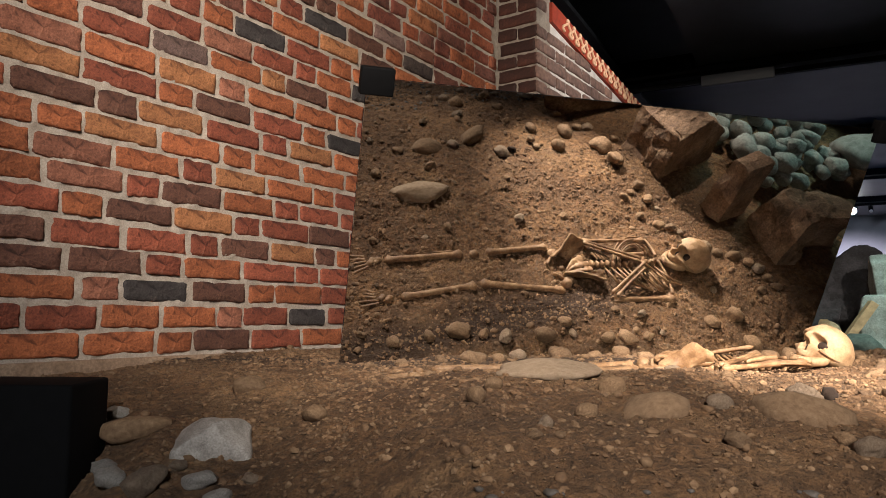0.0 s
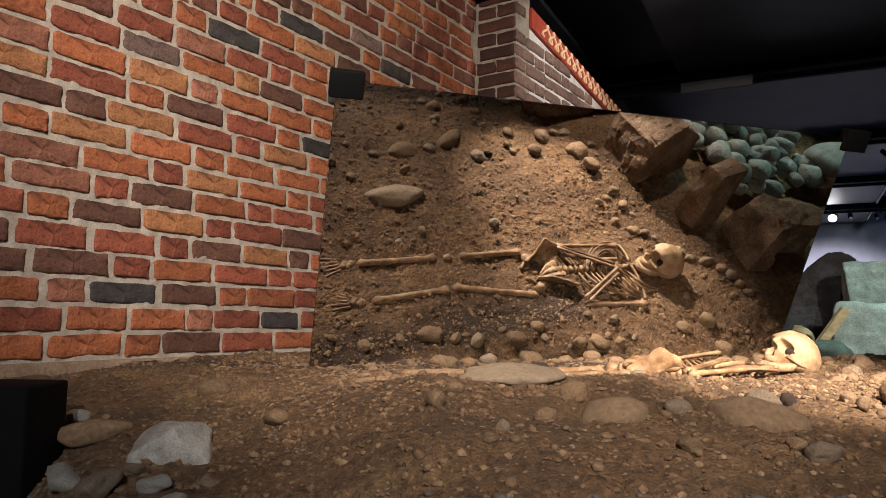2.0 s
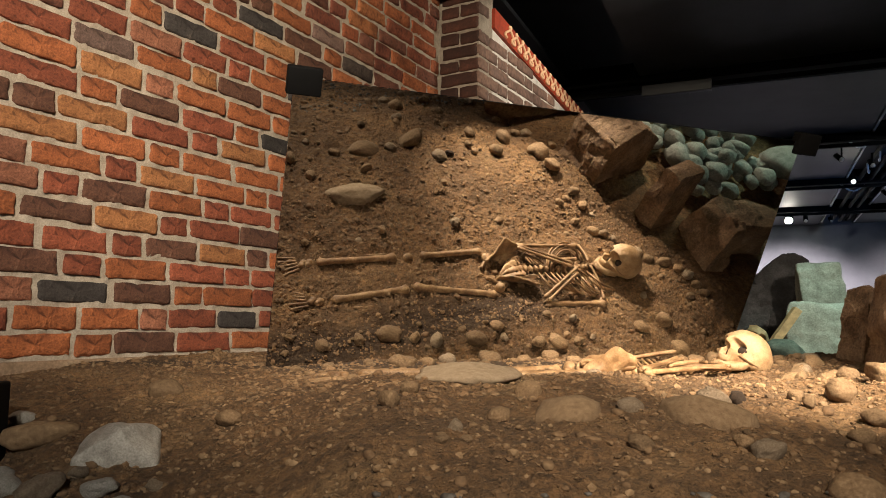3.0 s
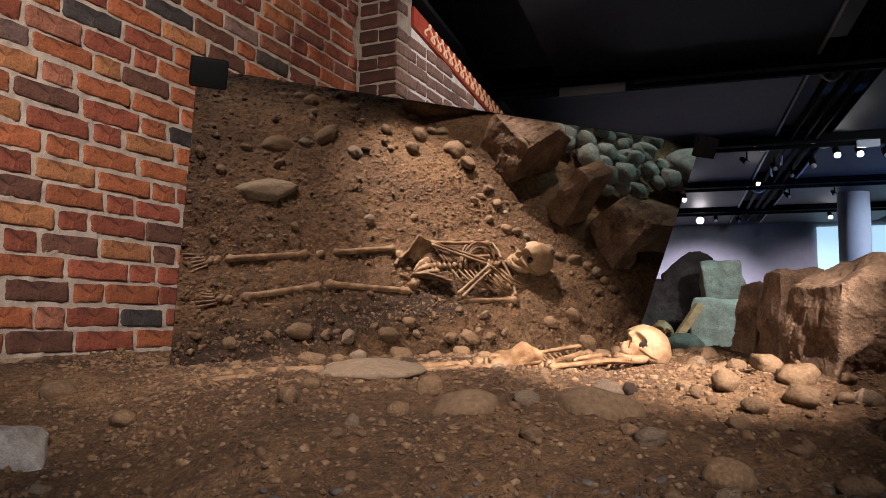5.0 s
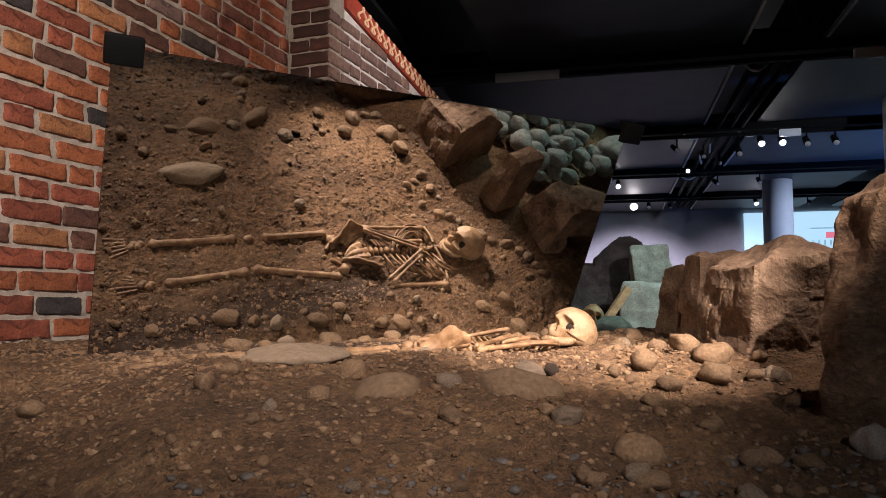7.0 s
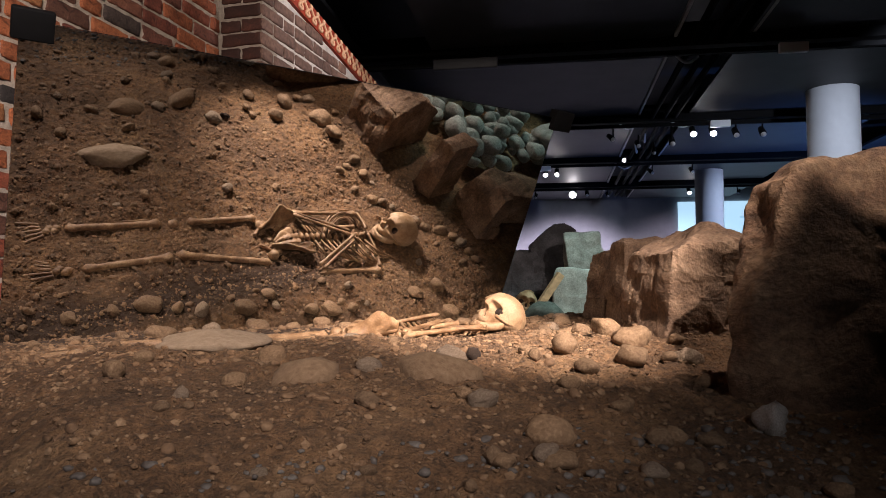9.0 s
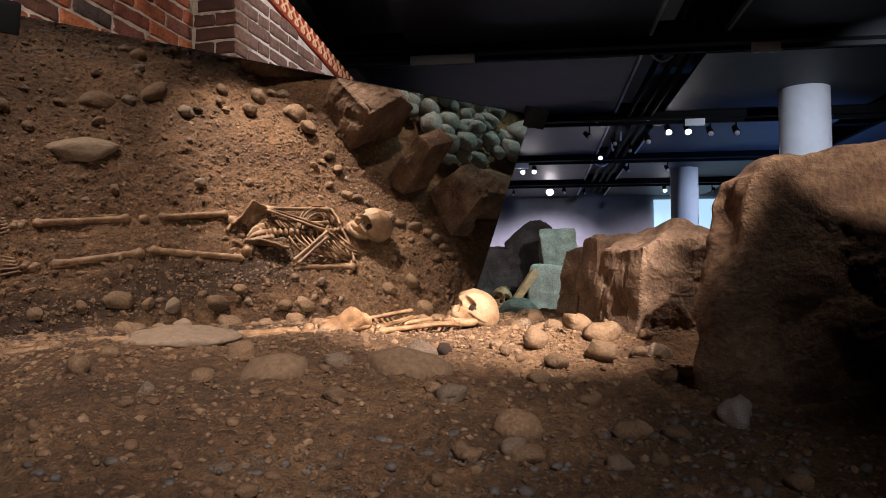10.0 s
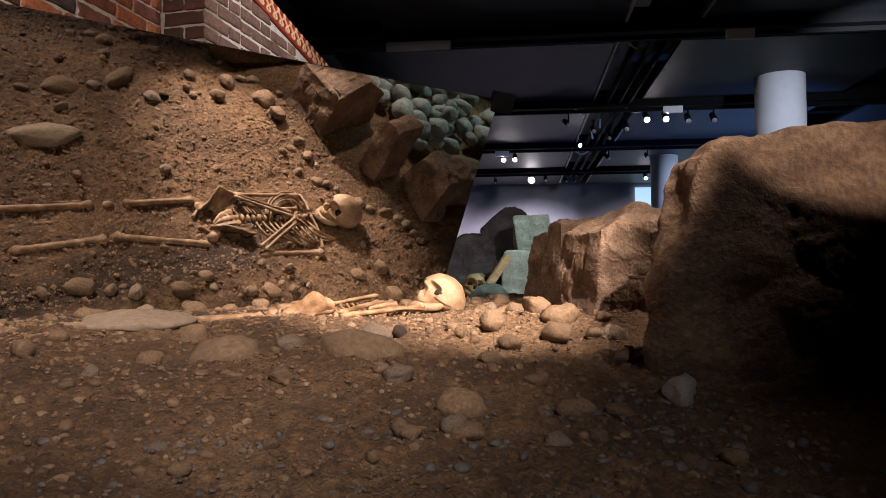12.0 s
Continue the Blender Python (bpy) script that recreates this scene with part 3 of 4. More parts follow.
# ---- mirror ----
MIR_M = Matrix((( MU.x, MV.x, MN.x, MN.x * MIR_C), (MU.y, MV.y, MN.y, MN.y * MIR_C), (MU.z, MV.z, MN.z, MN.z * MIR_C), (0, 0, 0, 1)))
U0, U1, V0, V1 = 0.350, 2.276, -1.31, -0.308
mirror = thing("tilted_mirror", "large frameless mirror leaning forward over the grave bed", "mirror", MIR_M)
part("mirror_glass", box_bm(U0, U1, V0, V1, -0.005, 0), MIRROR, mirror, smooth=False)
part("backing", box_bm(U0, U1, V0, V1, -0.016, -0.007), BLACK, mirror, "black backing board", smooth=False)
for u in (U0 + 0.03, U1 + 0.03):
    part("corner_bracket", box_bm(u - 0.05, u + 0.052, V1 - 0.05, V1 + 0.032, -0.03, 0.012, 0.004), BLACK, mirror, "black metal corner bracket")

# ---- the room ----
def room_box(name, label, category, x0, x1, y0, y1, z0, z1, mat):
    ob = part(name, box_bm(x0, x1, y0, y1, z0, z1), mat, smooth=False)
    ob.matrix_world = ROOM_M
    return tagged(ob, label, category, kind="structure")


RX0, RX1, RY0, RY1 = -6.0, 9.0, -6.0, 17.0
room_box("floor", "dark museum floor", "floor", RX0, RX1, RY0, RY1, FLOOR - 0.1, FLOOR, FLOORMAT)
room_box("wall_far", "pale grey plaster wall of the hall", "wall", RX0, RX1, RY1, RY1 + 0.2, FLOOR, CEIL + 0.6, PLASTER)
room_box("wall_near", "dark wall behind the visitors", "wall", RX0, RX1, RY0 - 0.2, RY0, FLOOR, CEIL + 0.6, FLOORMAT)
room_box("wall_left", "dark side wall", "wall", RX0 - 0.2, RX0, RY0, RY1, FLOOR, CEIL + 0.6, FLOORMAT)
room_box("wall_right", "dark side wall", "wall", RX1, RX1 + 0.2, RY0, RY1, FLOOR, CEIL + 0.6, FLOORMAT)
ceiling = bmesh.new()
box_bm(RX0, RX1, RY0, RY1, CEIL + 0.5, CEIL + 0.6, bm=ceiling)
cols_u = [-6.0, -4.1, -3.5, -1.45, -0.85, 1.16, 1.76, 4.0, 4.6, 7.0]
for u0, u1 in zip(cols_u[::2], cols_u[1::2]):
    for k in range(-2, 7):
        v0 = 6.45 + (k - 1) * 2.62
        box_bm(u0 + 0.6 if u0 == -6.0 else u0, u1, v0 + 0.22, v0 + 2.4, CEIL, CEIL + 0.03, bm=ceiling)
for lo, hi in ((1.76, 4.0), (-0.85, 1.16), (-3.5, -1.45), (4.6, 7.0)):
    for k in range(-2, 7):
        v0 = 6.45 + (k - 1) * 2.62
        box_bm(lo, hi, v0 + 0.22, v0 + 2.4, CEIL + 0.002, CEIL + 0.034, bm=ceiling)
ceil_ob = part("ceiling", ceiling, CEILING, smooth=False)
ceil_ob.matrix_world = ROOM_M
tagged(ceil_ob, "dark ceiling of wide black panels with open joints", "ceiling", kind="structure")
for u, near, far in ((1.19, 3.0, 16.5), (1.80, 4.4, 6.1), (1.78, 10.3, 16.5)):
    ob = room_box("trim", "pale metal strip along a ceiling joint", "trim", u - 0.012, u + 0.012, near, far, CEIL - 0.004, CEIL + 0.03, STRIP)


def column(u, v, r):
    ob = thing("column", "round white painted concrete column", "column", ROOM_M @ Matrix.Translation((u, v, 0)), "hall columns", "structure")
    bm = bmesh.new()
    bmesh.ops.create_cone(bm, cap_ends=True, segments=48, radius1=r, radius2=r, depth=CEIL - FLOOR + 0.05)
    bmesh.ops.translate(bm, verts=bm.verts, vec=(0, 0, (CEIL + FLOOR) / 2))
    part("shaft", bm, COLUMN, ob)


column(8.821 * .875 - 10.071 * .485, 8.821 * .485 + 10.071 * .875, 0.235)
column((6.025 * .875 - 5.081 * .485) * 1.09, (6.025 * .485 + 5.081 * .875) * 1.09, 0.250)

for v in (3.83, 6.22, 8.90, 11.6, 14.3):
    tr = thing("lighting_track", "black ceiling lighting track on a black beam", "lighting track", ROOM_M @ Matrix.Translation((0, v, 0)), "lighting tracks")
    part("rail", box_bm(-2.5, 7.5, -0.02, 0.02, CEIL - 0.13, CEIL - 0.09), BLACK, tr, smooth=False)
    part("beam", box_bm(-2.5, 7.5, -0.09, 0.09, CEIL - 0.08, CEIL + 0.12), BLACK, tr, smooth=False)


def spotlight(u, v, z, lit=True, r=0.038, aim=(0, -0.6, -0.5)):
    ob = thing("track_spotlight", "black cylindrical track spotlight, lit" if lit else "black cylindrical track spotlight, off", "spotlight", ROOM_M @ Matrix.Translation((u, v, z)), "track spotlights")
    part("stem", tube_bm([(0, 0.05, 0), (0, 0.05, CEIL - 0.1 - z)], 0.01, 8), BLACK, ob)
    d = Vector(aim).normalized()
    part("housing", tube_bm([d * -0.16, d * -0.02], [r * 0.95, r], 16), BLACK, ob)
    part("lens", tube_bm([d * -0.019, d * -0.012], r * 0.85, 16), LAMP if lit else STRIP, ob, "glowing lens" if lit else "")


spotlight(0.52, 14.28, 1.86, True, 0.075, (-0.1, -0.9, -0.35))
for u, v, z, lit in ((2.03 * .9, 8.9, 1.84, True), (2.28 * .9, 8.9, 1.84, True), (2.63 * .88, 8.9, 1.81, False), (2.97 * .88, 8.9, 1.81, False), (0.04, 11.6, 1.83, True), (0.22, 11.6, 1.83, True), (2.72, 14.3, 1.85, True), (0.8, 14.3, 1.84, False), (1.6, 9.0, 1.75, False)):
    spotlight(u, v, z, lit)

screen = thing("projection_screen", "bright pale cyan projection screen on the far wall", "screen", ROOM_M)
part("screen_panel", box_bm(2.93, 6.6, RY1 - 0.06, RY1 - 0.01, 0.3, 2.0), SCREEN, screen, smooth=False)
part("picture_bar", box_bm(4.56, 4.98, RY1 - 0.066, RY1 - 0.062, 1.42, 1.55, 0.001), glow("pink_picture", (1.0, 0.25, 0.33), 0.8), screen, "soft pink bar of the projected picture", smooth=False)
GREYGLOW = glow("grey_picture", (0.35, 0.52, 0.62), 0.8)
part("picture_line", box_bm(4.26, 4.80, RY1 - 0.066, RY1 - 0.062, 1.62, 1.65), GREYGLOW, screen, "grey line of the projected picture", smooth=False)
for k in range(6):
    part("picture_mark", box_bm(4.29 + k * 0.115, 4.33 + k * 0.115, RY1 - 0.066, RY1 - 0.062, 1.26, 1.38), GREYGLOW, screen, "small grey mark of the projected picture", smooth=False)


# ---- stones ----
def stone(name, label, x, y, size, mat, seed, aspect=0.75, flat=0.65, turn=None, sink=0.3, category="stone", group="", lift=0.0, edge=0.10, res=3):
    me = cobble_mesh(name, seed, mat, res, flat, edge)
    ob = new(name, me)
    r = random.Random(seed)
    a = r.uniform(0, 360) if turn is None else turn
    z = ground_z(x, y) + size * flat * (0.5 - sink) + lift
    ob.matrix_world = pose(x, y, z, r.uniform(-8, 8), r.uniform(-8, 8), a) @ Matrix.Diagonal((size, size * aspect, size, 1))
    return tagged(ob, label, category, group)


# x, y, size of the rounded stones on the earth, stretch by stretch
UPPER_STONES = [(0.607, 1.5, 0.055), (0.42, 1.639, 0.057), (0.152, 1.65, 0.04), (0.105, 1.523, 0.057), (0.326, 1.486, 0.053), (0.831, 1.589, 0.072), (0.744, 1.794, 0.037), (1.097, 1.423, 0.065), (1.001, 1.332, 0.042), (1.362, 1.469, 0.049), (0.691, 2.03, 0.055), (0.918, 2.051, 0.047), (0.341, 2.016, 0.048), (0.008, 2.012, 0.042), (0.283, 2.062, 0.033), (0.225, 2.045, 0.033)]
LINE_STONES = [(1.402, 1.962, 0.068), (1.348, 1.987, 0.051), (1.291, 2.006, 0.055), (1.415, 2.045, 0.062), (1.44, 2.102, 0.039), (1.319, 2.123, 0.06), (1.236, 2.184, 0.032), (1.382, 2.197, 0.071), (1.417, 2.233, 0.061), (1.452, 2.272, 0.039), (1.514, 2.376, 0.06), (1.556, 2.425, 0.072), (1.618, 2.466, 0.089), (1.654, 2.53, 0.066), (1.677, 2.571, 0.066), (1.687, 2.628, 0.066), (1.691, 2.681, 0.06), (1.608, 2.677, 0.054), (1.442, 2.528, 0.037), (1.387, 2.605, 0.042)]
LOWER_STONES = [(1.391, 2.754, 0.092), (1.254, 2.755, 0.075), (1.375, 2.895, 0.101), (0.92, 2.74, 0.056), (1, 2.736, 0.033), (0.299, 2.497, 0.026), (0.162, 2.519, 0.102), (0.254, 2.556, 0.06), (0.047, 2.507, 0.059), (0.328, 2.591, 0.073), (0.456, 2.565, 0.04), (0.483, 2.628, 0.096), (0.603, 2.591, 0.063), (0.56, 2.563, 0.031), (0.608, 2.644, 0.045), (0.726, 2.708, 0.072), (0.826, 2.724, 0.087), (0.889, 2.698, 0.042), (0.85, 2.588, 0.038), (0.958, 2.635, 0.048), (-0.087, 2.492, 0.054), (-0.19, 2.429, 0.042)]
FRONT_STONES = [(0.738, 1.282, 0.038), (0.778, 1.342, 0.016), (0.761, 1.24, 0.055), (0.828, 1.101, 0.086), (0.8, 1.018, 0.055), (0.703, 1.022, 0.039), (0.545, 1.28, 0.041), (0.332, 1.06, 0.027), (0.36, 0.994, 0.031), (1.048, 1.193, 0.039), (1.04, 1.043, 0.049), (1.111, 1.032, 0.048), (0.934, 0.95, 0.04), (1.017, 0.959, 0.036)]
FRONT_B_STONES = [(1.126, 0.867, 0.038), (1.194, 0.84, 0.039), (0.49, 1.04, 0.023), (0.449, 1.037, 0.014), (0.629, 0.978, 0.023), (1.377, 1.778, 0.104), (1.375, 1.652, 0.105), (1.264, 1.488, 0.089), (1.422, 1.473, 0.066), (1.498, 1.614, 0.048), (1.337, 1.308, 0.051), (1.145, 1.611, 0.074), (1.027, 1.594, 0.037)]
SLOPE_STONES = [(0.227, 1.388, 0.038), (0.195, 1.311, 0.029), (0.238, 1.312, 0.023), (1.033, 1.189, 0.052), (0.693, 1.042, 0.044), (0.785, 1.033, 0.053), (1.018, 1.043, 0.055), (-0.269, 1.779, 0.076), (-0.499, 2.072, 0.103), (0.283, 1.396, 0.018), (1.521, 2.374, 0.074), (1.02, 1.531, 0.036)]
for k, (x, y, s) in enumerate(UPPER_STONES + LINE_STONES + LOWER_STONES + FRONT_STONES + FRONT_B_STONES + SLOPE_STONES):
    r = random.Random(k)
    stone("cobble", "rounded brownish cobble half sunk in the earth" if s > 0.05 else "small rounded stone on the earth", x, y, s * (1.15 if y < 1.7 else 0.95), COBBLE if k % 5 else GREYROCK, k + 1, r.uniform(.62, .95), r.uniform(.55, .8), sink=r.uniform(.18, .34) + (.10 if y > 1.9 else 0), group="loose stones of the grave bed", edge=r.uniform(.1, .2))
stone("low_boulder", "worn brown boulder almost buried in the earth", 0.475, 1.49, 0.17, TAN, 202, 0.6, 0.5, 10, 0.40, lift=-0.008)
stone("low_boulder", "worn brown boulder almost buried in the earth", 0.745, 1.44, 0.20, TAN, 203, 0.45, 0.5, -42, 0.40, lift=-0.008)
stone("dark_flake", "small dark pointed stone flake on the earth", 0.885, 1.59, 0.05, DARKBROWN, 204, 0.5, 0.7, 20, 0.1, edge=0.25)
stone("slanting_stone", "long brownish stone beside the black block", -0.70, 1.79, 0.17, COBBLE, 206, 0.42, 0.4, 30, 0.15)
stone("whitish_rock", "whitish angular stone at the foot of the big slab", 1.285, 1.07, 0.09, WHITEROCK, 207, 0.75, 0.7, 50, 0.2, edge=0.2)


def slab(name, label, x, y, base, w, d, h, turn, mat, seed, lean=(0, 0), top=(), res=6, rough=0.014, chips=16, strata=0.004, notch=(), soft=0, group="standing slabs", category="rock"):
    bm = rock_bm(slab_planes(w / 2, d / 2, h / 2, seed, chips, top), res, rough, 7, seed, strata)
    for v in bm.verts:     # dips broken out of the top edge
        for x0, wide, deep in notch:
            v.co.z -= deep * math.exp(-((v.co.x - x0) / wide) ** 2) * max(0.0, min(1.0, v.co.z * 5))
    for _ in range(max(soft, 2 if res > 6 else 0)):
        bmesh.ops.smooth_vert(bm, verts=bm.verts, factor=0.5, use_axis_x=True, use_axis_y=True, use_axis_z=True)
    ob = part(name, bm, mat, smooth=False)
    ob.matrix_world = pose(x, y, base + h / 2, *lean, turn)
    return tagged(ob, label, category, group)


slab("whitish_rock", "whitish angular rock with a ridge lying on the earth", -0.475, 1.665, ground_z(-0.475, 1.665) - 0.03, 0.155, 0.11, 0.10, 6, WHITEROCK, 205, top=(((-.5, -.25, .83), .048), ((.55, -.35, .76), .052), ((.1, -.8, .6), .058)), res=5, chips=5, rough=0.008, strata=0, soft=1, group="rubble by the wall", category="stone")
slab("standing_slab", "rough brown standing stone slab with a broken ridge", 1.70, 1.775, -0.26, 0.35, 0.28, 0.45, -8, SLAB, 12, top=(((-.45, 0, .89), .195), ((.6, 0, .8), .20), ((-.1, -.45, .88), .215)), chips=0, rough=0.012, strata=0.004)
slab("standing_slab", "narrow rough standing stone slab, its side in shade", 1.775, 2.19, -0.24, 0.18, 0.12, 0.42, -6, SLAB, 11, top=(((-.62, 0, .78), .20), ((-.1, -.4, .9), .205)), chips=0, rough=0.012, strata=0.004)
slab("leaning_slab", "broad brown stone slab behind the standing ones", 2.04, 2.42, -0.26, 0.42, 0.17, 0.34, 14, SLAB, 18, (0, 0), (((-.55, 0, .84), .215),), chips=4, rough=0.012)
slab("big_slab", "massive dark brown standing stone slab", 1.82, 1.18, -0.46, 0.96, 0.17, 0.84, -8, BIGROCK, 13, top=(((-.93, 0, .37), .432), ((-.03, 0, .999), .375), ((-.6, 0, .8), .425)), res=7, rough=0.016, strata=0.003, notch=((-.18, .06, .022), (-.40, .06, -.012)))
slab("small_slab", "small upright brown stone between two slabs", 1.85, 2.52, -0.22, 0.10, 0.12, 0.36, 10, SLAB, 17, chips=4)
slab("lower_block", "squared grey-green stone block", 2.55, 3.92, -0.34, 0.32, 0.26, 0.47, -30, GREENROCK, 14, chips=6, strata=0, rough=0.010, soft=4)
slab("upper_block", "squared grey-green stone block lying on another", 2.72, 4.13, 0.11, 0.235, 0.22, 0.26, -25, GREENROCK, 15, chips=6, strata=0, rough=0.010, soft=4)
slab("dark_slab", "dark bluish rock slab", 2.80, 4.62, -0.3, 0.42, 0.3, 0.78, -25, DARKROCK, 16, top=(((-.7, 0, .72), .30), ((.6, 0, .8), .34)))
slab("dark_slab", "black rock slab in shade", 2.54, 4.72, -0.3, 0.44, 0.3, 0.58, -20, DARKROCK, 19, top=(((-.6, 0, .8), .27),))
BOULDER = rocky("dark_green_stone", (0.05, 0.065, 0.055), (0.09, 0.11, 0.095), (0.15, 0.17, 0.15), 8, 0.8, 0.01, 0.25)
stone("dark_boulder", "dark green rounded boulder behind the skull", 1.97, 3.28, 0.24, BOULDER, 210, 0.85, 0.72, 0, -0.05, lift=0.0)
rr = random.Random(77)
for k in range(58):   # the green-lit heap of cobbles beyond the slabs
    x, y = rr.uniform(2.02, 2.72), rr.uniform(1.62, 2.16)
    stone("heap_cobble", "grey-green rounded cobble in a heap", x, y, rr.uniform(.08, .15), GREENROCK, 300 + k % 9, rr.uniform(.65, .95), rr.uniform(.6, .8), sink=0.1, group="heap of cobbles", lift=0.03 + 0.12 * max(0, 1 - abs(x - 2.35) / .5) * rr.random())
stone("pale_flat_stone", "pale flat stone at the end of the heap", 2.86, 2.10, 0.5, GREENROCK, 330, 0.7, 0.3, 0, 0.2, lift=.1)

stone("flat_stone", "pale tan flat stone lying beside the leg bones", 0.30, 1.81, 0.26, PALE, 38, 0.50, 0.28, 4, 0.36, res=4)

for k, (x, y, s) in enumerate(((-0.56, 1.47, .10), (-0.46, 1.50, .07), (-0.64, 1.52, .08), (-0.52, 1.56, .05), (-0.40, 1.44, .06), (-0.70, 1.62, .06), (-0.36, 1.52, .04), (-0.80, 1.92, .07))):
    stone("rubble", "rough whitish lump of rubble on the earth", x, y, s, WHITEROCK if k % 3 else GREYROCK, 400 + k, .8, .6, sink=.25, edge=.3, group="rubble by the wall")

# ---- black block by the wall ----
block = part("black_block", box_bm(-0.22, 0.22, -0.1, 0.1, -0.42, 0.0, 0.008), BLACK)
block.matrix_world = pose(-0.985, 1.68, -0.155, 0, 0, 2)
tagged(block, "matt black box standing on the earth by the wall", "block")


# ---- skeleton ----
BODY = thing("skeleton", "human skeleton lying on its back, arms folded", "skeleton", (0, 0, 0))


def bed_z(x, y):
    """The smoothed bed under the bones, which lie slightly sunk in it."""
    return -0.186 + 0.010 * (x - 0.4)


def gz(x, y, up=0.0):
    return Vector((x, y, bed_z(x, y) + up))


def long_bone(name, p0, p1, r, head0=1.9, head1=1.9, bow=0.0, flat=0.85):
    """A long bone: slender shaft, swollen ends."""
    p0, p1 = Vector(p0), Vector(p1)
    length = (p1 - p0).length
    n = 22
    pts, rad = [], []
    side = (p1 - p0).cross(Vector((0, 0, 1))).normalized()
    for i in range(n + 1):
        t = i / n
        e0, e1 = math.exp(-((t / 0.09) ** 2)), math.exp(-(((1 - t) / 0.09) ** 2))
        pts.append(p0.lerp(p1, t) + side * bow * length * math.sin(math.pi * t))
        end = min(1, 4.5 * math.sqrt(max(0.0, min(t, 1 - t))) + 0.35) if min(t, 1 - t) < 0.03 else 1
        rad.append(r * (1 + (head0 - 1) * e0 + (head1 - 1) * e1) * end)
    bm = tube_bm(pts, rad, 12)
    for v in bm.verts:
        t = max(0, min(1, (v.co - p0).dot(p1 - p0) / length ** 2))
        mid = p0.lerp(p1, t)
        v.co = mid + (v.co - mid) * (1 + 0.18 * fbm(v.co * 40, r * 100, 3))
        if min(t, 1 - t) < 0.10:   # a groove between two knobs
            k = (v.co - mid).dot(side)
            v.co.z -= 0.35 * r * math.exp(-(k / (0.5 * r)) ** 2) if v.co.z > mid.z else 0
    bmesh.ops.recalc_face_normals(bm, faces=bm.faces)
    return part(name, bm, BONE, BODY)


def blob(name, at, size, seed, mat=BONE, turn=(0, 0, 0), res=3, rough=0.12, parent=BODY):
    bm = bmesh.new()
    bmesh.ops.create_icosphere(bm, subdivisions=res, radius=1)
    for v in bm.verts:
        v.co *= 1 + rough * fbm(v.co * 1.6, seed, 3)
    m = pose(*at, *turn) @ Matrix.Diagonal((*size, 1))
    bmesh.ops.transform(bm, matrix=m, verts=bm.verts)
    return part(name, bm, mat, parent)


# legs
long_bone("thigh_bone", gz(0.455, 2.172, .022), gz(0.735, 2.209, .028), .0125, 1.9, 1.7)
long_bone("shin_bone", gz(0.02, 2.112, .018), gz(0.352, 2.158, .022), .0125, 1.5, 2.0)
long_bone("calf_bone", gz(0.03, 2.090, .014), gz(0.324, 2.131, .016), .006, 1.6, 1.6)
blob("knee_cap", gz(0.40, 2.168, .022), (.022, .02, .015), 1)
long_bone("thigh_bone", gz(0.355, 2.318, .022), gz(0.697, 2.440, .024), .0135, 2.0, 1.6)
blob("thigh_head", gz(0.722, 2.412, .03), (.022, .022, .022), 2, rough=.05)
long_bone("shin_bone", gz(0.017, 2.304, .02), gz(0.337, 2.325, .024), .013, 1.5, 2.0)
long_bone("calf_bone", gz(0.087, 2.351, .012), gz(0.33, 2.396, .014), .006, 1.6, 1.6)
for fx, fy, dy in ((-0.002, 2.11, -.01), (-0.024, 2.30, -.05)):
    for k in range(4):
        blob("ankle_bone", gz(fx - .012 * k, fy + .012 * ((k % 2) - .5) + dy * .1 * k, .015), (.016, .014, .013), 30 + k, rough=.2, res=2)
    for k in range(5):
        y0 = fy - .028 + .013 * k
        long_bone("foot_bone", gz(fx - .05, y0 + dy * .3, .02), gz(fx - .12, y0 + dy * .8 + .01 * (k - 2), .012), .0045, 1.6, 1.5)


def plate(name, pts, thick, seed, mat=BONE):
    """A curved flat bone: a fan of points with thickness."""
    bm = bmesh.new()
    vs = [bm.verts.new(p) for p in pts]
    c = bm.verts.new(sum((Vector(p) for p in pts), Vector()) / len(pts) + Vector((0, 0, -0.012)))
    for a0, b0 in zip(vs, vs[1:] + vs[:1]):
        bm.faces.new((a0, b0, c))
    bmesh.ops.subdivide_edges(bm, edges=bm.edges[:], cuts=3, use_grid_fill=True, smooth=0.4)
    bmesh.ops.triangulate(bm, faces=bm.faces)
    for v in bm.verts:
        v.co += Vector((fbm(v.co * 25, seed, 2), fbm(v.co * 25, seed + 3, 2), fbm(v.co * 25, seed + 5, 2))) * 0.006
    bmesh.ops.recalc_face_normals(bm, faces=bm.faces)
    ob = part(name, bm, mat, BODY)
    mod = ob.modifiers.new("thickness", "SOLIDIFY")
    mod.thickness, mod.offset = thick, 0
    return ob


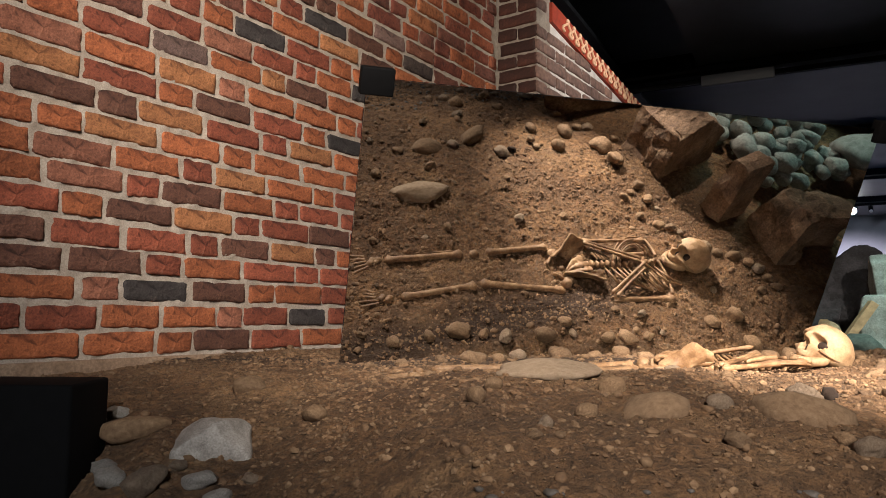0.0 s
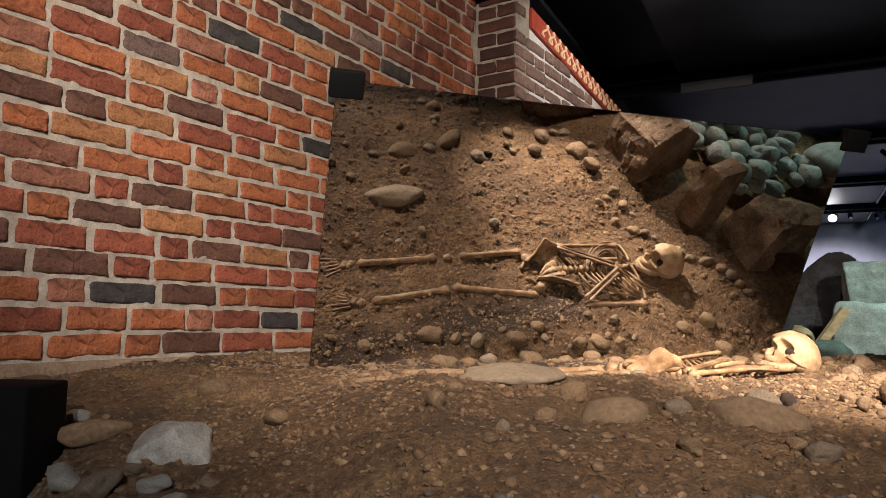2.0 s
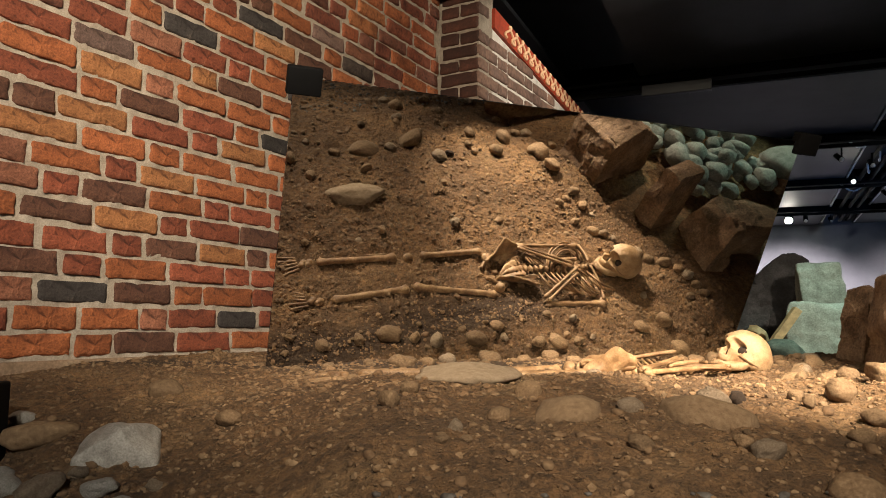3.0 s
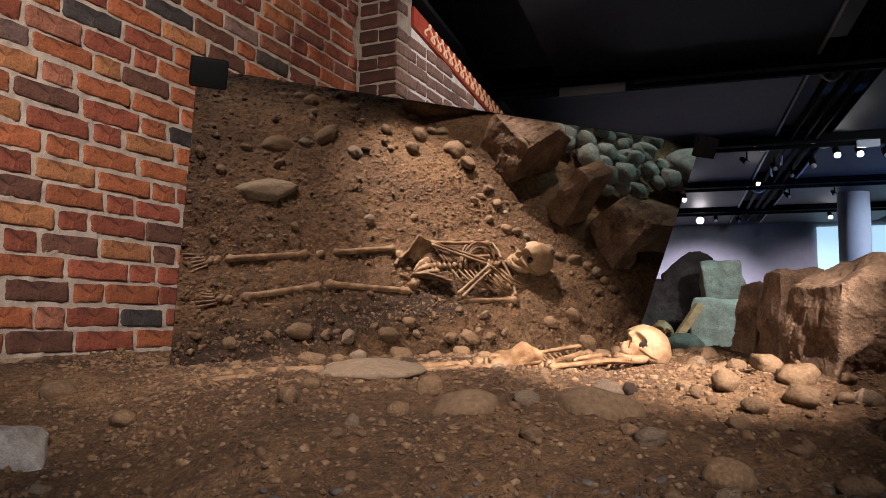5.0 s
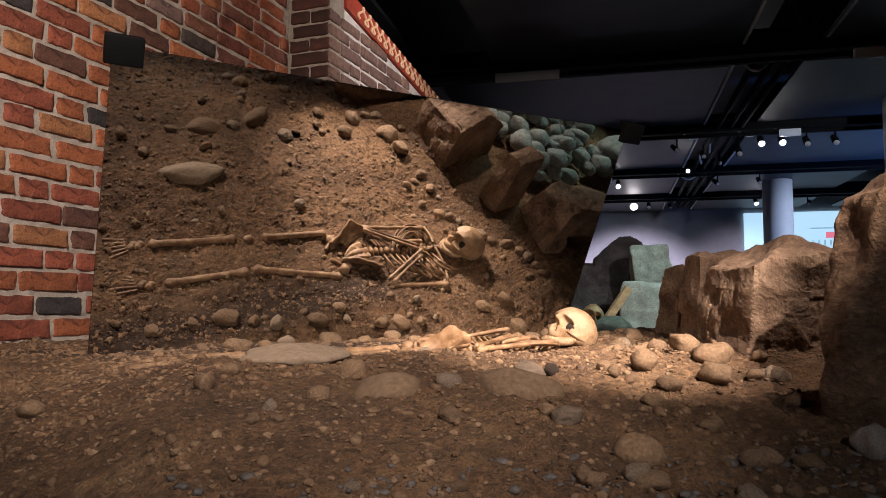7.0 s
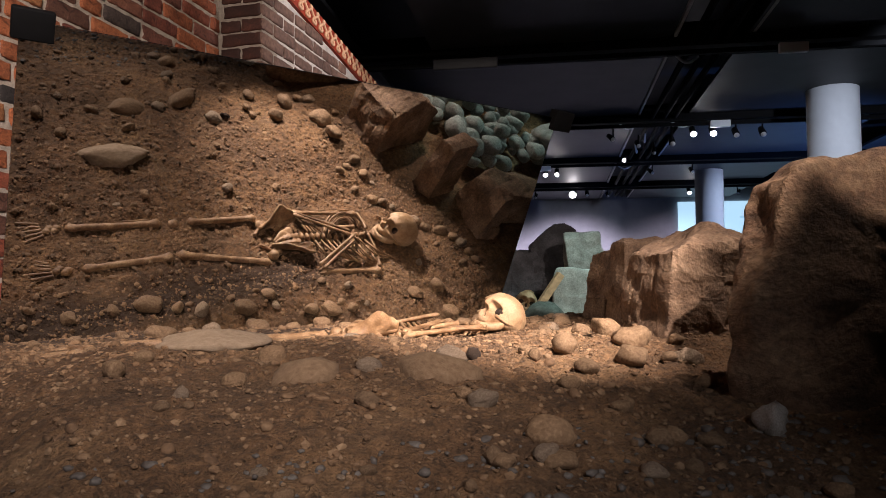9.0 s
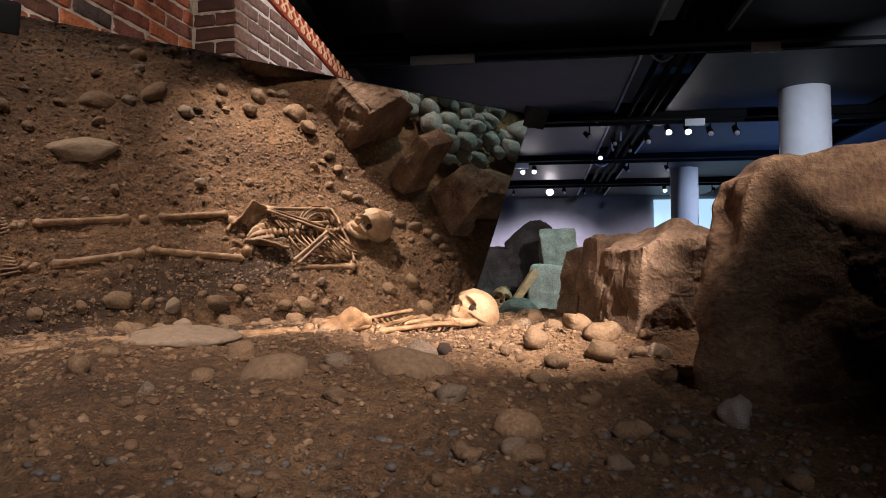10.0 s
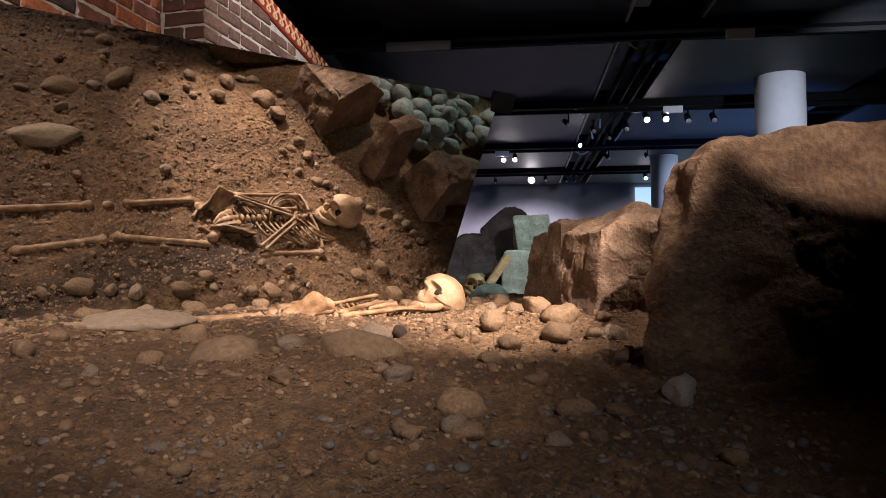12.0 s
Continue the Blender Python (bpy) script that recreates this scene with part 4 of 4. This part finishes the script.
# pelvis
g = bed_z(0.82, 2.28)
def sheet_bone(name, p0, p1, side, near, far, lift, holes=(), thick=.007, seed=1):
    """A thin shaped bone along p0-p1: its reach to both sides, its bulge and its holes."""
    p0, p1, side = Vector(p0), Vector(p1), Vector(side).normalized()
    up = (p1 - p0).cross(side).normalized()
    up = up if up.z > 0 else -up
    bm = bmesh.new()
    n = 26
    grid = []
    for i in range(n + 1):
        u = i / n
        row = []
        for j in range(n + 1):
            v = j / n * 2 - 1
            reach = ramp(u, near) * v if v > 0 else ramp(u, far) * v
            p = p0.lerp(p1, u) + side * reach + up * lift(u, v)
            p += Vector((fbm(p * 30, seed, 3), fbm(p * 30, seed + 3, 3), fbm(p * 30, seed + 6, 3))) * .005
            row.append(bm.verts.new(p))
        grid.append(row)
    for i in range(n):
        for j in range(n):
            u, v = (i + .5) / n, (j + .5) / n * 2 - 1
            if all(math.hypot((u - a), (v - c) * .5) > r for a, c, r in holes):
                bm.faces.new((grid[i][j], grid[i + 1][j], grid[i + 1][j + 1], grid[i][j + 1]))
    bmesh.ops.delete(bm, geom=[v for v in bm.verts if not v.link_faces], context="VERTS")
    bmesh.ops.recalc_face_normals(bm, faces=bm.faces)
    ob = part(name, bm, BONE, BODY)
    mod = ob.modifiers.new("thickness", "SOLIDIFY")
    mod.thickness, mod.offset = thick, 0


sheet_bone("hip_blade", (0.725, 2.265, g + .02), (0.890, 2.235, g + .045), (0, -.5, .75), ((0, .012), (.25, .03), (.40, .055), (.52, .080), (.72, .055), (1, .02)), ((0, .015), (.3, .04), (.6, .03), (1, .02)),
           lambda u, v: .022 * v * v - .016 * math.cos(3 * u) * (1 - abs(v)), ((.22, -.25, .10),), .008, 1)
sheet_bone("hip_blade", (0.735, 2.365, g + .022), (0.905, 2.425, g + .03), (-.1, .75, .5), ((0, .012), (.25, .035), (.5, .05), (.75, .06), (1, .025)), ((0, .012), (.4, .03), (.7, .025), (1, .012)),
           lambda u, v: .018 * v * v + .012 * math.sin(5 * u) * v, ((.20, .15, .09), (.62, -.45, .06)), .008, 2)
sheet_bone("sacrum", (0.745, 2.365, g + .045), (0.850, 2.350, g + .05), (.1, 1, .15), ((0, .010), (.4, .03), (.8, .05), (1, .042)), ((0, .010), (.4, .03), (.8, .05), (1, .042)),
           lambda u, v: .010 * math.sin(3.1 * u) + .003 * math.cos(7 * v), ((.40, .42, .055), (.40, -.42, .055), (.64, .40, .065), (.64, -.40, .065), (.86, .38, .06), (.86, -.38, .06)), .010, 4)
for y0, s in ((2.245, 1), (2.395, -1)):
    blob("hip_socket", (0.745, y0, g + .022), (.024, .020, .020), 3, rough=.35)
    long_bone("pubic_bone", (0.735, y0 + .01 * s, g + .02), (0.690, y0 + .050 * s, g + .026), .007, 1.6, 1.3)
# spine
SP = [(0.872, 2.336), (0.97, 2.357), (1.08, 2.380), (1.185, 2.392), (1.25, 2.395)]
for k in range(17):
    t = k / 16 * 4
    i = min(3, int(t))
    f = t - i
    x, y = SP[i][0] + (SP[i + 1][0] - SP[i][0]) * f, SP[i][1] + (SP[i + 1][1] - SP[i][1]) * f
    s = 0.021 - 0.0006 * k
    blob("vertebra", gz(x, y, .022), (.0095, s, .016), 50 + k, rough=.25, res=2, turn=(0, 0, 12))
    blob("spine_process", gz(x, y + s * 1.2, .018), (.005, .014, .006), 80 + k, rough=.2, res=1, turn=(0, 0, 12))


def arc_rib(pts, r=.0046):
    return part("rib", tube_bm(pts, [r * (0.8 + .35 * math.sin(math.pi * i / (len(pts) - 1))) for i in range(len(pts))], 7), BONE, BODY)


rj = random.Random(9)
for k in range(8):      # towards the visitors: nested bows
    rx, ry = .035 + .0125 * k, .034 + .0135 * k
    cx, cy = 1.085 + .005 * k + rj.uniform(-.006, .006), 2.352 + .004 * k
    tilt = rj.uniform(-.02, .02)
    pts = []
    for i in range(17):
        a = math.radians(8 + 164 * i / 16)
        pts.append(gz(cx - rx * math.cos(a) + (.035 + tilt) * math.sin(a), cy - ry * math.sin(a), .014 + (.022 + .006 * (k % 3)) * math.sin(a)))
    arc_rib(pts, .0042)
for k in range(10):     # towards the mirror: a fan of drooping bows
    x0 = 0.955 + .027 * k + rj.uniform(-.008, .008)
    y0 = 2.372 + .20 * (x0 - .97)
    tw = rj.uniform(-.04, .04)
    reach = .115 + .03 * math.sin(k / 9 * 3.1)
    pts = []
    for i in range(15):
        t = i / 14
        pts.append(gz(x0 - .035 * math.sin(math.pi * t) + (.10 + tw) * t ** 2.2, y0 + reach * math.sin(1.75 * t), .018 + .042 * math.sin(math.pi * min(1, t * 1.15)) * (1 - .3 * t)))
    arc_rib(pts)
long_bone("breast_bone", gz(1.03, 2.335, .045), gz(1.15, 2.365, .055), .009, 1.3, 1.5)
# arms folded on the chest
long_bone("upper_arm_bone", gz(0.906, 2.212, .03), gz(1.207, 2.287, .045), .0085, 2.0, 2.0)
long_bone("forearm_bone", gz(0.905, 2.228, .04), gz(1.095, 2.405, .065), .0062, 1.8, 1.5)
long_bone("forearm_bone", gz(0.915, 2.218, .04), gz(1.108, 2.388, .065), .0055, 1.6, 1.5)
long_bone("upper_arm_bone", gz(0.885, 2.535, .025), gz(1.165, 2.605, .03), .0115, 2.0, 2.0)
long_bone("forearm_bone", gz(0.88, 2.515, .045), gz(1.10, 2.425, .088), .0068, 1.7, 1.4)
long_bone("forearm_bone", gz(0.895, 2.532, .045), gz(1.09, 2.448, .08), .006, 1.6, 1.4)
for k in range(5):
    long_bone("finger_bone", gz(1.095 + .006 * k, 2.395 + .008 * k, .062), gz(1.135 + .006 * k, 2.435 + .012 * k, .05), .0038, 1.5, 1.4)
    long_bone("finger_bone", gz(1.09 + .004 * k, 2.435 - .008 * k, .058), gz(1.128 + .004 * k, 2.412 - .01 * k, .052), .0036, 1.5, 1.4)
for k in range(5):      # the hand beside the spine
    long_bone("finger_bone", gz(0.925 + .014 * k, 2.285 + .004 * k, .03), gz(0.935 + .015 * k, 2.325 + .003 * k, .028), .0042, 1.5, 1.3)
long_bone("collar_bone", gz(1.20, 2.405, .05), gz(1.165, 2.585, .035), .006, 1.5, 1.7, .06)
long_bone("collar_bone", gz(1.205, 2.385, .05), gz(1.215, 2.28, .045), .006, 1.5, 1.7, -.06)
plate("shoulder_blade", [(1.19, 2.50, g + .02), (1.165, 2.60, g + .035), (1.11, 2.57, g + .02), (1.13, 2.52, g + .012)], .006, 5)


def skull_bm():
    """Crown up (+z), face towards -y; about 0.145 wide, 0.18 deep."""
    bm = bmesh.new()
    bmesh.ops.create_icosphere(bm, subdivisions=6, radius=1)
    for v in bm.verts:
        w = v.co.copy()
        x, y, z = w.x * .070, w.y * .090, w.z * .076
        front = max(0.0, -w.y)
        if w.y < 0:
            low = max(0.0, min(1.0, .35 - w.z / .5))
            x *= 1 - .20 * front * (.4 + .8 * low)
            y = -abs(w.y) ** (1 - .45 * low) * .091
            z *= 1 + .22 * front * (low if z < 0 else 0)
        else:
            z *= 1 - .2 * max(0.0, min(1.0, -z / .05)) * min(1.0, w.y * 3)
        # hollow under the skull, behind the jaw
        z += .030 * math.exp(-((x / .045) ** 2 + ((y + .005) / .04) ** 2)) * max(0.0, min(1.0, -w.z * 2 - .6))
        p = Vector((x, y, z))
        if w.y < -.2:
            for cx in (-.031, .031):       # eye sockets, squarish, drooping outwards
                dx, dz = (x - cx) * (1 if cx > 0 else -1), z + .004 + .15 * abs(x)
                q = ((abs(dx) / .021) ** 3 + (abs(dz) / .0185) ** 3)
                p.y += .036 * math.exp(-q * q)
                q = math.hypot(dx, z - .020) / .018
                p.y -= .005 * math.exp(-q * q)          # brow
                q = math.hypot(x - cx * 1.55, (z + .030)) / .014
                p.y -= .008 * math.exp(-q * q)          # cheek bone
                q = math.hypot(x - cx * 1.35, (z + .056)) / .017
                p.y += .007 * math.exp(-q * q)          # hollow cheek
            half = .0125 * max(0.0, min(1.0, (.004 - z - .012) / .03 + .35))
            if -.047 < z < -.008:
                p.y += .026 * math.exp(-(x / max(half, .003)) ** 4)   # nose opening
            q = math.hypot(x / .006, (z - .001) / .012)
            p.y -= .008 * math.exp(-q * q)              # nose bridge
            q = math.hypot(x / .028, (z + .062) / .014)
            p.y -= .008 * math.exp(-q * q)              # upper jaw
        for cx in (-.062, .062):                        # temples
            q = (Vector((x, y + .045, z + .012)) - Vector((cx, 0, 0))).length / .026
            p.x -= .011 * math.exp(-q * q) * (1 if cx > 0 else -1)
        p += w * (.0018 * fbm(p * 35, 3, 4) + .0022 * fbm(p * 14, 5, 2))
        v.co = p
    return bm


def skull_thing(parent, name, m):
    ob = part(name, skull_bm(), SKULLBONE, parent, "yellowish skull with open eye sockets")
    ob.matrix_basis = m
    jaw = [(-.046, -.016, -.028), (-.046, -.030, -.050), (-.038, -.052, -.068), (-.020, -.074, -.080), (0, -.081, -.083), (.020, -.074, -.080), (.038, -.052, -.068), (.046, -.030, -.050), (.046, -.016, -.028)]
    part("lower_jaw", tube_bm(jaw, [.009, .015, .015, .012, .013, .012, .015, .015, .009], 10), SKULLBONE, ob)
    for s in (-1, 1):
        part("cheek_arch", tube_bm([(s * .047, -.066, -.030), (s * .057, -.048, -.032), (s * .061, -.024, -.031), (s * .060, .004, -.026)], [.006, .0045, .0042, .006], 8), SKULLBONE, ob)
    tb = bmesh.new()
    for k in range(-5, 6):
        a = k * .17
        for zz in (-.079, -.089):
            box_bm(math.sin(a) * .033 - .0028, math.sin(a) * .033 + .0028, -math.cos(a) * .040 - .052, -math.cos(a) * .040 - .046, zz - .005, zz + .005, .0012, tb)
    # dark lumps set into the openings, painting the shade inside them
    for name, at, size in (("eye_socket", (-.031, -.046, -.009), (.0180, .013, .0150)), ("eye_socket", (.031, -.046, -.009), (.0180, .013, .0150)), ("nose_opening", (0, -.060, -.030), (.0085, .012, .013))):
        hole = bmesh.new()
        bmesh.ops.create_icosphere(hole, subdivisions=3, radius=1)
        bmesh.ops.transform(hole, matrix=Matrix.Translation(at) @ Matrix.Diagonal((*size, 1)), verts=hole.verts)
        part(name, hole, DARKBROWN, ob, "dark lump that paints the shade inside the opening")
    part("teeth", tb, BONE, ob, "worn teeth")
    return ob


def head_pose(at, crown, face):
    crown, face = Vector(crown).normalized(), Vector(face)
    face = (face - crown * face.dot(crown)).normalized()
    across = crown.cross(face)
    return Matrix(((across.x, -face.x, crown.x, at[0]), (across.y, -face.y, crown.y, at[1]), (across.z, -face.z, crown.z, at[2]), (0, 0, 0, 1)))


skull_thing(BODY, "skull", head_pose((1.358, 2.44, -0.104), (0.56, 0.04, 0.83), (-0.80, -0.28, 0.52)) @ Matrix.Scale(1.08, 4))
far_skull = thing("far_skull", "pale skull lying in the farther grave", "skull", (0, 0, 0))
skull_thing(far_skull, "skull", head_pose((2.17, 3.88, -0.085), (0.35, 0.2, 0.9), (-0.35, -0.9, 0.1)))
def plank(at, target, width, label):
    a, b = Vector(at), Vector(target)
    ob = part("measuring_board", box_bm(-width / 2, width / 2, -.02, .02, 0, (b - a).length, .002), WOOD, smooth=False)
    ob.matrix_world = Matrix.Translation(a) @ (b - a).to_track_quat("Z", "Y").to_matrix().to_4x4()
    return tagged(ob, label, "board")
plank((2.02, 3.60, -0.22), (2.225, 3.55, 0.085), .055, "pale wooden board leaning on a stone block")
plank((2.40, 4.45, -0.22), (2.50, 4.48, -0.01), .06, "short brown wooden board end in the farther grave")

# ---- gravel ----
def gravel(name, label, count, x0, x1, y0, y1, small, large, mat, seed, res=1):
    """Loose pebbles strewn over the earth, joined in one mesh."""
    r = np.random.default_rng(seed)
    bm = bmesh.new()
    bmesh.ops.create_icosphere(bm, subdivisions=res, radius=1)
    base = np.array([v.co for v in bm.verts])
    tri = np.array([[v.index for v in f.verts] for f in bm.faces])
    bm.free()
    xs, ys = r.uniform(x0, x1, count), r.uniform(y0, y1, count)
    size = small * (large / small) ** (r.random(count) ** 2.6) / 2
    verts = np.empty((count, len(base), 3))
    for i in range(count):
        p = base * (1 + r.normal(0, .13, (len(base), 1))) * size[i] * r.uniform((.8, .6, .45), (1.2, 1, .8))
        a = r.uniform(0, 6.283)
        c, s = math.cos(a), math.sin(a)
        verts[i] = p @ np.array(((c, s, 0), (-s, c, 0), (0, 0, 1))) + (xs[i], ys[i], ground_z(xs[i], ys[i]) - size[i] * .05)
    faces = (tri[None] + (np.arange(count) * len(base))[:, None, None]).reshape(-1, 3)
    me = bpy.data.meshes.new(name)
    me.from_pydata(verts.reshape(-1, 3).tolist(), [], faces.tolist())
    me.materials.append(mat)
    if res > 1:
        me.polygons.foreach_set("use_smooth", [True] * len(me.polygons))
    return tagged(new(name, me), label, "gravel", kind="stuff")


GREYPEBBLE = rocky("grey_gravel", (0.07, 0.056, 0.046), (0.13, 0.11, 0.093), (0.22, 0.195, 0.17), 18, 0.7, 0.006)
gravel("gravel", "loose brown pebbles and gravel over the earth", 17000, -1.1, 1.7, 0.8, 2.95, .004, .016, PEBBLE, 1)
gravel("chips", "pale broken stone chips strewn over the earth", 3800, -1.1, 1.7, 1.55, 2.95, .007, .024, COBBLE, 3)
gravel("chips", "pale broken stone chips on the sloping earth", 1600, -1.1, 1.7, 0.8, 1.6, .006, .024, COBBLE, 5)
gravel("grit", "brown broken grit over the bed of the grave", 7000, -0.6, 1.7, 1.6, 2.95, .006, .024, PEBBLE, 4)
gravel("pebbles", "larger brown pebbles scattered over the earth", 800, -0.9, 1.75, 0.9, 2.95, .014, .034, PEBBLE, 2, 2)
gravel("grey_gravel", "grey gravel along the front of the earth", 700, -0.5, 1.5, 0.72, 1.12, .008, .03, GREYPEBBLE, 6, 2)


# ---- ceiling services ----
def ceiling_box(u, v, label, size=(0.22, 0.05, 0.08), z=CEIL - 0.15, mat=COLUMN):
    ob = part("ceiling_box", box_bm(-size[0] / 2, size[0] / 2, -size[1] / 2, size[1] / 2, -size[2] / 2, size[2] / 2, .006), mat)
    ob.matrix_world = ROOM_M @ Matrix.Translation((u, v, z))
    return tagged(ob, label, "ceiling box", "boxes on the lighting tracks")


ceiling_box(2.1, 8.76, "small white box on a lighting track")
ceiling_box(2.09, 6.10, "small white box on a lighting track")
ceiling_box(0.02, 11.54, "small white box on a lighting track", (0.22, .05, .08))
ceiling_box(-0.55, 6.10, "dark grey long box on a lighting track", (0.55, .06, .09), mat=CEILING)


def cable(pts, label, r=0.012, mat=COLUMN):
    ob = thing("ceiling_cable", label, "cable", ROOM_M, "ceiling cables")
    part("run", tube_bm(pts, r, 8), mat, ob)


def bend(u, v, du, dv, drop):
    return [(u + du * t, v + dv * t, CEIL - 0.05 - drop * math.sin(math.pi * t)) for t in [k / 8 for k in range(9)]]


for u, v, du, dv, drop in ((1.22, 6.4, .22, .12, .07), (0.95, 8.9, .25, .1, .08), (1.55, 8.9, .3, .1, .08), (1.1, 11.6, .35, .05, .12), (1.35, 9.6, .05, .5, .06), (1.30, 10.3, .08, .5, .07)):
    cable(bend(u, v, du, dv, drop), "short hanging pale cable loop under the ceiling")
for u in (1.34, 1.48, 1.60):
    cable([(u, 5.0, CEIL - .02), (u, 9.0, CEIL - .03), (u, 16.0, CEIL - .02)], "black conduit running in a ceiling gap", 0.03, BLACK)
for k, (u, v) in enumerate(((0.9, 8.95), (1.25, 9.4), (1.5, 9.9), (1.15, 10.4), (1.7, 11.6), (2.3, 11.6), (3.1, 14.3), (3.6, 14.3), (4.0, 11.6), (1.2, 14.3), (-0.2, 14.3))):
    spotlight(u, v, CEIL - 0.26, k == 3, 0.03, (0.3 - .2 * (k % 4), -0.8, -0.5))
